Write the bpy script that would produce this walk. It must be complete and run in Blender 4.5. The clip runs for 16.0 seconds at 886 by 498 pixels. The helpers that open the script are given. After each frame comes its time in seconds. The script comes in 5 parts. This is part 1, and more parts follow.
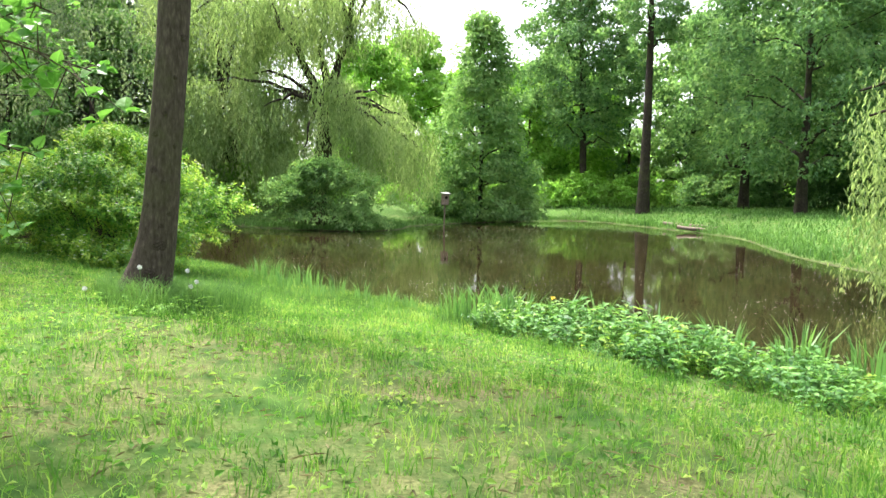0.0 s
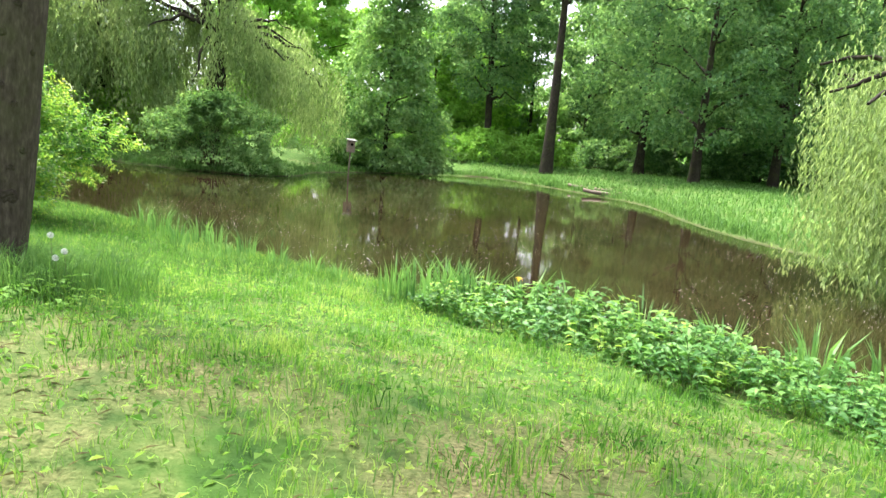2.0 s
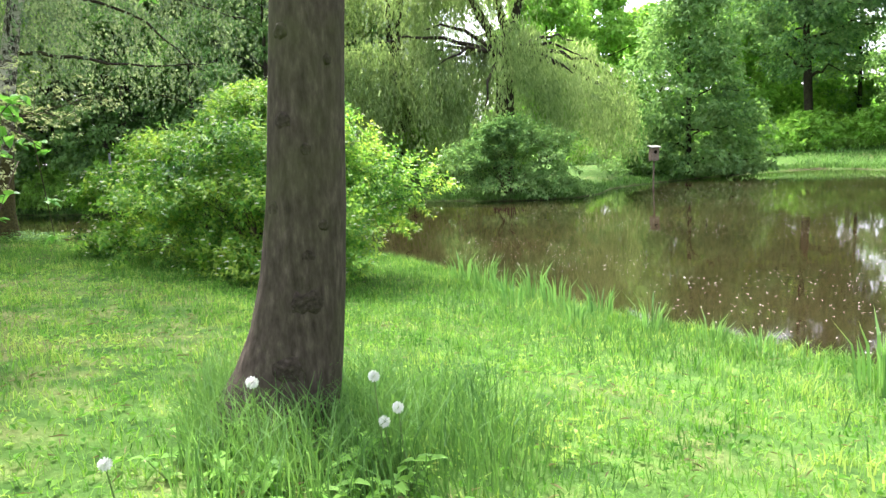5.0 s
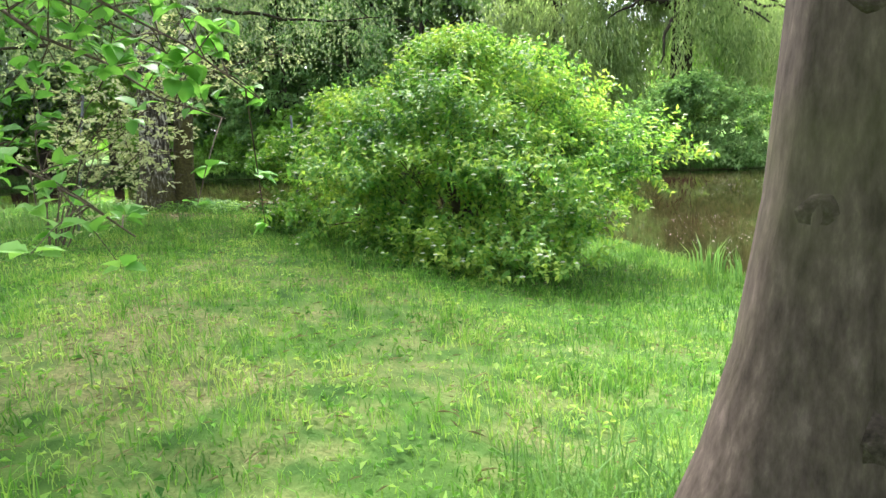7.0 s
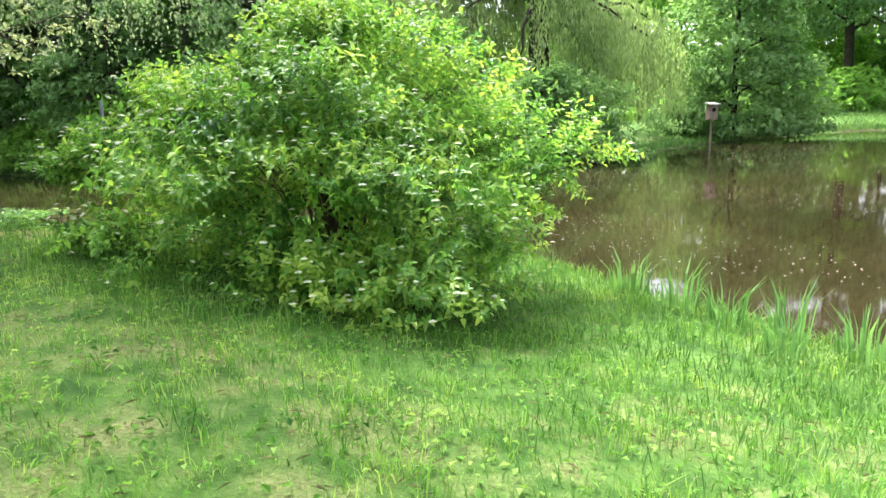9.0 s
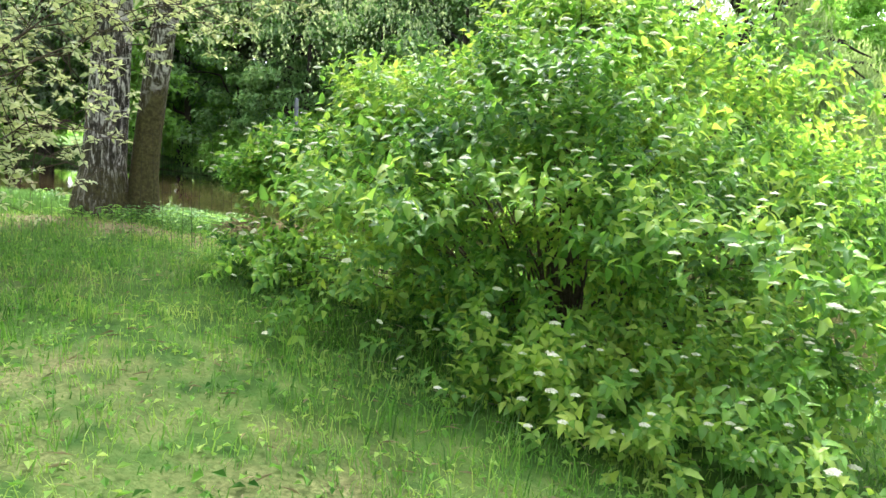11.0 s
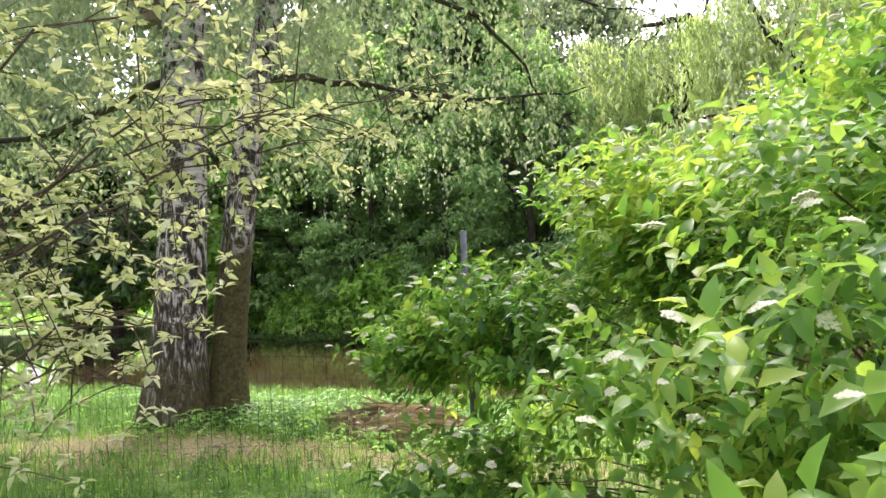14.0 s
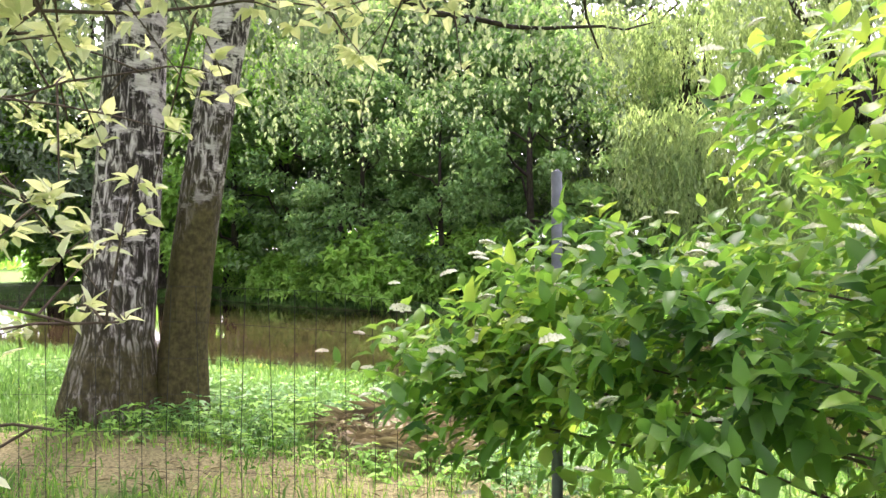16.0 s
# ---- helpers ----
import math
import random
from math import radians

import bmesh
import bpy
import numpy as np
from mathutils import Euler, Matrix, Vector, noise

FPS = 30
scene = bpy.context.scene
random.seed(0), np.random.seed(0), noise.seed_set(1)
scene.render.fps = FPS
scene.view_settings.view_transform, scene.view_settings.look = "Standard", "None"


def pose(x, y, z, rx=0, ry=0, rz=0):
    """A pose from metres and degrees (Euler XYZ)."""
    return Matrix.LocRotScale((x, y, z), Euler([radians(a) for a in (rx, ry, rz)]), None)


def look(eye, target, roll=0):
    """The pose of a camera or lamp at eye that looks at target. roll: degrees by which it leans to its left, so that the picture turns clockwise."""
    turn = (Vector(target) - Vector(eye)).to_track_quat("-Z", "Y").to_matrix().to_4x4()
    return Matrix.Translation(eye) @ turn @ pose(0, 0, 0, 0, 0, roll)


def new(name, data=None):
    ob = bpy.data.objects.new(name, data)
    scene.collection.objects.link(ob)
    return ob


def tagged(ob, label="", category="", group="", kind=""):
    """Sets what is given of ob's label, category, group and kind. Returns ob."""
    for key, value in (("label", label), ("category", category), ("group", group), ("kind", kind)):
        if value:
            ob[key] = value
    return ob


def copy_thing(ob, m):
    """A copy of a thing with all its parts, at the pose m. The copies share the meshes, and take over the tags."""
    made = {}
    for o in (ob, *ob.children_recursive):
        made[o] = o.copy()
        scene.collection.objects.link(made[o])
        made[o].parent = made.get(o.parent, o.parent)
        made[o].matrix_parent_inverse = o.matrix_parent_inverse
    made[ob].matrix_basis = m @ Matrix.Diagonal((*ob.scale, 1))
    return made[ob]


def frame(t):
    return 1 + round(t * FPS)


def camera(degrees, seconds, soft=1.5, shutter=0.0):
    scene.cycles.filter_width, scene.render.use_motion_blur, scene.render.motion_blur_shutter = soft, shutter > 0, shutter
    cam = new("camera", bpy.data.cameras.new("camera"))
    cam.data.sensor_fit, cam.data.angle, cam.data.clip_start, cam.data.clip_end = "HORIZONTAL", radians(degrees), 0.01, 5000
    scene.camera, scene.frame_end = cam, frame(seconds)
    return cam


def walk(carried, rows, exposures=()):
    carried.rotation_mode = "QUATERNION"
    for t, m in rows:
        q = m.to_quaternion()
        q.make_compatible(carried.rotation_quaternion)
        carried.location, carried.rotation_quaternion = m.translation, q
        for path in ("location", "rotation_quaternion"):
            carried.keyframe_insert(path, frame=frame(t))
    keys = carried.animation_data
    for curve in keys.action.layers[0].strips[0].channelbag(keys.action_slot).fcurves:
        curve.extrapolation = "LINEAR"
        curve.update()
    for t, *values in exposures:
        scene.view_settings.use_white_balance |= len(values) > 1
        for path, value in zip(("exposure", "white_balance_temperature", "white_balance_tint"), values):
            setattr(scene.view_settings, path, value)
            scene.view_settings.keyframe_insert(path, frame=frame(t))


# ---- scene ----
cam = camera(68.1, 16.0)
PATH = [
    (0, (0.092, -0.022, 1.609), (0.076, 1.971, 1.434), 1.1),
    (0.5, (-0.093, 0.39, 1.616), (0.037, 2.372, 1.383), 3.9),
    (1, (-0.264, 0.884, 1.605), (-0.067, 2.85, 1.299), 2.8),
    (1.5, (-0.578, 1.386, 1.595), (-0.437, 3.353, 1.262), 6.7),
    (2, (-0.67, 1.899, 1.627), (-0.348, 3.848, 1.317), 5.1),
    (2.5, (-0.743, 2.505, 1.65), (-0.408, 4.445, 1.297), -0.4),
    (2.8, (-0.878, 2.836, 1.634), (-0.554, 4.783, 1.307), 5.0),
    (3, (-0.895, 3.076, 1.637), (-0.523, 5.027, 1.404), 6.7),
    (3.5, (-0.97, 3.618, 1.647), (-0.796, 5.595, 1.401), 1.6),
    (4, (-1.288, 4.149, 1.595), (-1.291, 6.132, 1.333), 5.6),
    (4.5, (-1.551, 4.566, 1.604), (-1.768, 6.534, 1.324), 1.1),
    (5, (-1.922, 5.054, 1.579), (-2.448, 6.964, 1.301), -3.2),
    (5.1, (-2.024, 5.145, 1.563), (-2.606, 7.035, 1.262), -2.1),
    (5.2, (-2.129, 5.224, 1.545), (-2.781, 7.085, 1.211), -0.8),
    (7.3, (-3.982, 6.73, 1.593), (-4.892, 8.475, 1.24), -3.6),
    (7.5, (-4.11, 6.888, 1.6), (-4.954, 8.671, 1.267), -4.4),
    (8, (-4.36, 7.224, 1.633), (-5.051, 9.066, 1.274), -3.8),
    (8.2, (-4.45, 7.412, 1.64), (-5.064, 9.273, 1.243), -5.0),
    (10.3, (-5.671, 9.359, 1.457), (-6.055, 11.306, 1.211), 0.6),
    (10.5, (-5.844, 9.543, 1.435), (-6.32, 11.481, 1.302), 2.9),
    (11, (-6.279, 9.816, 1.487), (-7.204, 11.567, 1.204), 3.6),
    (11.3, (-6.573, 9.887, 1.419), (-7.615, 11.591, 1.309), 7.3),
    (11.4, (-6.642, 9.929, 1.447), (-7.72, 11.612, 1.363), 7.1),
    (11.5, (-6.734, 9.993, 1.46), (-7.864, 11.643, 1.426), 5.6),
    (12, (-7.124, 10.255, 1.523), (-8.364, 11.816, 1.684), 2.4),
    (12.5, (-7.552, 10.513, 1.532), (-8.736, 12.112, 1.735), 2.8),
    (13, (-7.899, 10.795, 1.534), (-8.99, 12.467, 1.66), -1.2),
    (13.5, (-8.255, 11.089, 1.581), (-9.399, 12.72, 1.764), -3.6),
    (14, (-8.666, 11.394, 1.587), (-9.745, 13.074, 1.712), -3.9),
    (14.5, (-9.038, 11.629, 1.596), (-10.096, 13.323, 1.696), -2.0),
    (15, (-9.387, 11.964, 1.619), (-10.468, 13.646, 1.679), -2.2),
    (15.5, (-9.708, 12.332, 1.597), (-10.749, 14.04, 1.623), -1.7),
    (16, (-9.945, 12.695, 1.612), (-10.991, 14.399, 1.652), -0.5),
]
walk(cam, [(t, look(eye, target, roll)) for t, eye, target, roll in PATH],
     [(0, 2.28, 6350, 12), (5, 2.5, 6200, 15), (8.2, 2.55, 6150, 16), (10.3, 2.72, 6050, 18), (11.5, 2.75, 6150, 21), (13, 2.5, 6250, 32), (16, 2.95, 6300, 37)])


# ---- light ----
world = bpy.data.worlds.new("hazy_sky")
scene.world = world
world.use_nodes = True
wt = world.node_tree
wt.nodes.clear()
sky = wt.nodes.new("ShaderNodeTexSky")
sky.sky_type, sky.sun_disc = "NISHITA", False
sky.sun_elevation, sky.sun_rotation = radians(58), radians(-37)
sky.air_density, sky.dust_density = 1.0, 4.0
pale = wt.nodes.new("ShaderNodeHueSaturation")
pale.inputs["Saturation"].default_value = 0.25
back = wt.nodes.new("ShaderNodeBackground")
back.inputs["Strength"].default_value = 0.125
wout = wt.nodes.new("ShaderNodeOutputWorld")
wt.links.new(sky.outputs[0], pale.inputs["Color"])
wt.links.new(pale.outputs[0], back.inputs["Color"])
wt.links.new(back.outputs[0], wout.inputs["Surface"])
sun = new("sun", bpy.data.lights.new("sun", "SUN"))
sun.data.energy, sun.data.angle, sun.data.color = 2.5, radians(10), (1.0, 0.95, 0.86)
sun.matrix_world = look((-22, 36, 62), (0, 6, 0))

# ---- materials ----


def mat(name, rough=0.6, spec=0.3):
    m = bpy.data.materials.new(name)
    m.use_nodes = True
    b = m.node_tree.nodes["Principled BSDF"]
    b.inputs["Roughness"].default_value = rough
    b.inputs["Specular IOR Level"].default_value = spec
    return m, m.node_tree, b


def node(nt, kind, **sets):
    n = nt.nodes.new(kind)
    for k, v in sets.items():
        n.inputs[k.replace("_", " ")].default_value = v
    return n


def ramp(nt, fac, stops):
    r = nt.nodes.new("ShaderNodeValToRGB")
    while len(r.color_ramp.elements) < len(stops):
        r.color_ramp.elements.new(0.5)
    for e, (p, c) in zip(r.color_ramp.elements, stops):
        e.position, e.color = p, (*c, 1)
    nt.links.new(fac, r.inputs[0])
    return r.outputs[0]


def mixed(nt, fac, a, b, mode="MIX"):
    m = nt.nodes.new("ShaderNodeMix")
    m.data_type, m.blend_type = "RGBA", mode
    for sock, v in ((m.inputs[0], fac), (m.inputs[6], a), (m.inputs[7], b)):
        if isinstance(v, (int, float)):
            sock.default_value = v
        elif isinstance(v, tuple):
            sock.default_value = (*v, 1)
        else:
            nt.links.new(v, sock)
    return m.outputs[2]


def coords(nt, kind="Object", scale=(1, 1, 1)):
    tc = nt.nodes.new("ShaderNodeTexCoord")
    mp = nt.nodes.new("ShaderNodeMapping")
    mp.inputs["Scale"].default_value = scale
    nt.links.new(tc.outputs[kind], mp.inputs[0])
    return mp.outputs[0]


def noise_of(nt, vec, scale, detail=4.0, rough=0.55):
    n = node(nt, "ShaderNodeTexNoise", Scale=scale, Detail=detail, Roughness=rough)
    nt.links.new(vec, n.inputs["Vector"])
    return n.outputs[0]


def bump(nt, b, height, strength=0.5, dist=0.02):
    n = node(nt, "ShaderNodeBump", Strength=strength, Distance=dist)
    nt.links.new(height, n.inputs["Height"])
    nt.links.new(n.outputs[0], b.inputs["Normal"])


def leaf_mat(name, dark, mid, light, through_light=0.4, rough=0.45, spec=0.35, patch=0.6):
    """Foliage: every leaf its own tone, larger patches of tone, light shining through."""
    m, nt, b = mat(name, rough, spec)
    geo = nt.nodes.new("ShaderNodeNewGeometry")
    vec = coords(nt)
    big = noise_of(nt, vec, patch, 2.0)
    add = nt.nodes.new("ShaderNodeMath")
    add.operation = "MULTIPLY_ADD"
    add.inputs[1].default_value = 0.55
    nt.links.new(geo.outputs["Random Per Island"], add.inputs[0])
    sub = nt.nodes.new("ShaderNodeMath")
    sub.operation = "MULTIPLY_ADD"
    sub.inputs[1].default_value, sub.inputs[2].default_value = 1.4, -0.5
    nt.links.new(big, sub.inputs[0])
    nt.links.new(sub.outputs[0], add.inputs[2])
    col = ramp(nt, add.outputs[0], ((0.05, dark), (0.45, mid), (0.95, light)))
    nt.links.new(col, b.inputs["Base Color"])
    tr = nt.nodes.new("ShaderNodeBsdfTranslucent")
    warm = mixed(nt, 1.0, col, (1.22, 1.2, 0.72), "MULTIPLY")
    nt.links.new(warm, tr.inputs["Color"])
    mx = nt.nodes.new("ShaderNodeMixShader")
    mx.inputs[0].default_value = through_light
    out = nt.nodes["Material Output"]
    nt.links.new(b.outputs[0], mx.inputs[1])
    nt.links.new(tr.outputs[0], mx.inputs[2])
    nt.links.new(mx.outputs[0], out.inputs["Surface"])
    return m


def bark_mat(name, dark, mid, light, scale=9.0, stretch=0.3, depth=0.03):
    m, nt, b = mat(name, 0.9, 0.15)
    vec = coords(nt, "Object", (1, 1, stretch))
    fine = noise_of(nt, vec, scale * 3, 8.0, 0.65)
    big = noise_of(nt, coords(nt), 1.6, 3.0)
    col = ramp(nt, fine, ((0.3, dark), (0.55, mid), (0.8, light)))
    moss = mixed(nt, ramp(nt, big, ((0.48, (0, 0, 0)), (0.7, (0.55, 0.55, 0.55)))), col, (0.07, 0.075, 0.03))
    nt.links.new(moss, b.inputs["Base Color"])
    vor = node(nt, "ShaderNodeTexVoronoi", Scale=scale * 1.6)
    nt.links.new(vec, vor.inputs["Vector"])
    h = mixed(nt, 0.5, vor.outputs["Distance"], fine)
    bump(nt, b, h, 0.8, depth)
    return m


def plain_mat(name, c, c2, scale=8.0, rough=0.6, spec=0.3, metal=0.0, relief=0.2):
    m, nt, b = mat(name, rough, spec)
    n = noise_of(nt, coords(nt), scale, 6.0)
    nt.links.new(ramp(nt, n, ((0.3, c), (0.7, c2))), b.inputs["Base Color"])
    b.inputs["Metallic"].default_value = metal
    bump(nt, b, n, relief, 0.01)
    return m


def birch_mat(name="birch_bark", moss=0.0):
    m, nt, b = mat(name, 0.8, 0.2)
    vec = coords(nt, "Object", (1, 1, 0.24))
    n = noise_of(nt, coords(nt, "Object", (2.2, 2.2, 3.6)), 1.7, 6.0, 0.68)
    fis = node(nt, "ShaderNodeTexNoise", Scale=22.0, Detail=5.0, Roughness=0.6, Distortion=0.9)
    nt.links.new(vec, fis.inputs["Vector"])
    sep = nt.nodes.new("ShaderNodeSeparateXYZ")
    nt.links.new(coords(nt), sep.inputs[0])
    low = nt.nodes.new("ShaderNodeMapRange")
    low.inputs["From Min"].default_value, low.inputs["From Max"].default_value = 3.6, 0.2
    low.inputs["To Min"].default_value, low.inputs["To Max"].default_value = 0.015, 0.22
    nt.links.new(sep.outputs[2], low.inputs[0])
    a = nt.nodes.new("ShaderNodeMath")
    a.operation = "ADD"
    nt.links.new(n, a.inputs[0])
    nt.links.new(low.outputs[0], a.inputs[1])
    white = ramp(nt, noise_of(nt, coords(nt, "Object", (1, 1, 6)), 9.0), ((0.3, (0.34, 0.3, 0.28)), (0.65, (0.62, 0.58, 0.55))))
    rough_bark = ramp(nt, fis.outputs[0], ((0.46, (0.022, 0.018, 0.014)), (0.53, (0.11, 0.095, 0.085)), (0.63, (0.5, 0.46, 0.43))))
    msk = ramp(nt, a.outputs[0], ((0.5, (0, 0, 0)), (0.56, (1, 1, 1))))
    col = mixed(nt, msk, white, rough_bark)
    if moss:
        edge = nt.nodes.new("ShaderNodeMath")
        edge.operation = "MULTIPLY_ADD"
        edge.inputs[1].default_value = 2.2
        nt.links.new(noise_of(nt, coords(nt), 3.0, 5.0), edge.inputs[0])
        nt.links.new(sep.outputs[2], edge.inputs[2])
        rng_map = nt.nodes.new("ShaderNodeMapRange")
        rng_map.inputs["From Min"].default_value, rng_map.inputs["From Max"].default_value = moss + 1.9, moss + 0.6
        nt.links.new(edge.outputs[0], rng_map.inputs[0])
        green = ramp(nt, noise_of(nt, coords(nt), 22.0, 6.0), ((0.3, (0.03, 0.026, 0.01)), (0.7, (0.1, 0.085, 0.03))))
        col = mixed(nt, rng_map.outputs[0], col, green)
    nt.links.new(col, b.inputs["Base Color"])
    bump(nt, b, mixed(nt, 0.3, fis.outputs[0], msk), 0.9, 0.04)
    return m


def ground_mat():
    m, nt, b = mat("lawn_soil", 0.95, 0.1)
    vec = coords(nt)
    n1, n2, n3 = noise_of(nt, vec, 0.55, 4.0), noise_of(nt, vec, 3.5, 5.0), noise_of(nt, vec, 40.0, 6.0)
    green = ramp(nt, n2, ((0.3, (0.03, 0.075, 0.015)), (0.7, (0.1, 0.19, 0.035))))
    straw = ramp(nt, n3, ((0.3, (0.06, 0.05, 0.025)), (0.7, (0.28, 0.26, 0.12))))
    at = nt.nodes.new("ShaderNodeAttribute")
    at.attribute_name = "bare"
    f = nt.nodes.new("ShaderNodeMath")
    f.operation = "MULTIPLY_ADD"
    f.inputs[1].default_value = 0.6
    nt.links.new(n1, f.inputs[0])
    nt.links.new(at.outputs["Fac"], f.inputs[2])
    f2 = nt.nodes.new("ShaderNodeMath")
    f2.operation = "MULTIPLY_ADD"
    f2.inputs[1].default_value = 0.5
    nt.links.new(n2, f2.inputs[0])
    nt.links.new(f.outputs[0], f2.inputs[2])
    msk = ramp(nt, f2.outputs[0], ((0.58, (0, 0, 0)), (0.82, (1, 1, 1))))
    col = mixed(nt, msk, green, straw)
    at2 = nt.nodes.new("ShaderNodeAttribute")
    at2.attribute_name = "mud"
    mudc = ramp(nt, n3, ((0.3, (0.035, 0.025, 0.016)), (0.7, (0.1, 0.075, 0.05))))
    nt.links.new(mixed(nt, at2.outputs["Fac"], col, mudc), b.inputs["Base Color"])
    bump(nt, b, n3, 0.8, 0.03)
    return m


def water_mat():
    m, nt, b = mat("pond_water", 0.04, 0.5)
    n = noise_of(nt, coords(nt), 0.25, 3.0)
    nt.links.new(ramp(nt, n, ((0.3, (0.016, 0.012, 0.005)), (0.7, (0.028, 0.021, 0.009)))), b.inputs["Base Color"])
    b.inputs["IOR"].default_value = 1.33
    r = noise_of(nt, coords(nt), 1.6, 3.0)
    bump(nt, b, r, 0.035, 0.05)
    return m


LEAF_BUSH = leaf_mat("dogwood_leaf", (0.042, 0.137, 0.033), (0.165, 0.355, 0.062), (0.45, 0.58, 0.11), 0.57, 0.42, 0.42, patch=1.1)
LEAF_NETTLE = leaf_mat("nettle_leaf", (0.04, 0.13, 0.035), (0.11, 0.27, 0.06), (0.25, 0.44, 0.11), 0.42, 0.5, 0.3, patch=1.4)
LEAF_DARK = leaf_mat("dark_tree_leaf", (0.06, 0.14, 0.065), (0.14, 0.27, 0.11), (0.26, 0.41, 0.18), 0.5, 0.6, 0.2, patch=0.35)
LEAF_MID = leaf_mat("tree_leaf", (0.085, 0.18, 0.065), (0.18, 0.33, 0.12), (0.31, 0.47, 0.2), 0.5, 0.6, 0.2, patch=0.35)
LEAF_LIGHT = leaf_mat("young_tree_leaf", (0.11, 0.25, 0.05), (0.22, 0.43, 0.08), (0.33, 0.55, 0.14), 0.5, 0.6, 0.2, patch=0.3)
LEAF_WILLOW = leaf_mat("willow_leaf", (0.13, 0.21, 0.08), (0.25, 0.36, 0.155), (0.4, 0.51, 0.26), 0.5, 0.6, 0.2, patch=0.4)
LEAF_PALE = leaf_mat("pale_spring_leaf", (0.32, 0.38, 0.22), (0.52, 0.57, 0.36), (0.71, 0.74, 0.55), 0.45, 0.6, 0.2)
LEAF_LIME = leaf_mat("lime_leaf", (0.08, 0.22, 0.05), (0.14, 0.34, 0.07), (0.26, 0.48, 0.13), 0.5)
LEAF_BIRCH = leaf_mat("birch_leaf", (0.1, 0.155, 0.095), (0.19, 0.26, 0.16), (0.31, 0.38, 0.26), 0.33, 0.6, 0.15, patch=0.4)
GRASS = leaf_mat("grass_blade", (0.03, 0.11, 0.015), (0.14, 0.32, 0.05), (0.42, 0.53, 0.16), 0.45, 0.6, 0.15, patch=1.5)
GRASS_LONG = leaf_mat("long_grass_blade", (0.05, 0.125, 0.035), (0.105, 0.22, 0.06), (0.18, 0.32, 0.11), 0.45, 0.6, 0.15)
IRIS = leaf_mat("iris_leaf", (0.065, 0.17, 0.055), (0.14, 0.3, 0.09), (0.26, 0.44, 0.16), 0.38, 0.5, 0.25)
STRAW = leaf_mat("dry_reed", (0.09, 0.075, 0.045), (0.21, 0.18, 0.105), (0.4, 0.35, 0.22), 0.15, 0.8, 0.15, patch=2.0)
BARK_TREE = bark_mat("alder_bark", (0.03, 0.023, 0.018), (0.072, 0.056, 0.046), (0.14, 0.112, 0.096), 9.0, 0.3, 0.005)
BARK_KNOT = bark_mat("knot_bark", (0.018, 0.014, 0.011), (0.048, 0.037, 0.03), (0.11, 0.088, 0.075), 14.0, 1.0, 0.008)
BARK_DARK = bark_mat("dark_bark", (0.012, 0.01, 0.008), (0.04, 0.032, 0.026), (0.09, 0.075, 0.06), 5.0)
BARK_BIRCH = birch_mat("birch_bark", 0.45)
BARK_BIRCH_MOSSY = birch_mat("mossy_birch_bark", 1.9)
TWIG = plain_mat("twig_bark", (0.05, 0.036, 0.025), (0.11, 0.085, 0.06), 30.0, 0.85, 0.15)
STEM = plain_mat("green_stem", (0.08, 0.13, 0.04), (0.13, 0.2, 0.06), 20.0)
SOIL = ground_mat()
WATER = water_mat()
STEEL = plain_mat("galvanised_steel", (0.08, 0.09, 0.1), (0.15, 0.165, 0.17), 14.0, 0.5, 0.4, 0.5)
WIRE = plain_mat("fence_wire", (0.02, 0.022, 0.018), (0.05, 0.05, 0.04), 30.0, 0.8, 0.1)
BOARD = plain_mat("weathered_board", (0.13, 0.1, 0.075), (0.25, 0.2, 0.16), 10.0, 0.85, 0.15)
ROOF = plain_mat("pale_roof_board", (0.25, 0.24, 0.22), (0.42, 0.4, 0.37), 10.0, 0.7, 0.2)
BLACK = plain_mat("hole_shade", (0.006, 0.005, 0.004), (0.012, 0.01, 0.008), 5.0, 0.9, 0.05)
BLOSSOM = plain_mat("cream_blossom", (0.45, 0.47, 0.3), (0.72, 0.72, 0.55), 60.0, 0.8, 0.1)
FLUFF = plain_mat("seed_fluff", (0.7, 0.7, 0.68), (0.85, 0.85, 0.83), 80.0, 0.9, 0.1)
PETAL = plain_mat("yellow_petal", (0.6, 0.42, 0.02), (0.8, 0.6, 0.04), 40.0, 0.6, 0.2)
FLOAT = plain_mat("floating_petals", (0.45, 0.45, 0.38), (0.7, 0.7, 0.62), 40.0, 0.8, 0.2)

# ---- building helpers ----
rng = np.random.default_rng(7)


def mesh_of(name, verts, faces, material, smooth=False):
    """One mesh from a vertex array and one or more face arrays."""
    me = bpy.data.meshes.new(name)
    faces = [np.asarray(f, dtype=np.int32) for f in (faces if isinstance(faces, list) else [faces]) if len(f)]
    verts = np.asarray(verts, dtype=np.float32)
    loops = np.concatenate([f.ravel() for f in faces])
    sizes = np.concatenate([np.full(len(f), f.shape[1], dtype=np.int32) for f in faces])
    me.vertices.add(len(verts))
    me.vertices.foreach_set("co", verts.ravel())
    me.loops.add(len(loops))
    me.loops.foreach_set("vertex_index", loops)
    me.polygons.add(len(sizes))
    me.polygons.foreach_set("loop_start", np.concatenate(([0], np.cumsum(sizes)[:-1])).astype(np.int32))
    me.polygons.foreach_set("use_smooth", np.full(len(sizes), smooth))
    me.update(calc_edges=True)
    me.materials.append(material)
    return me


def piece(name, me, parent=None, label="", kind=""):
    ob = new(name, me)
    if parent is not None:
        ob.parent = parent
    return tagged(ob, label, kind=kind)


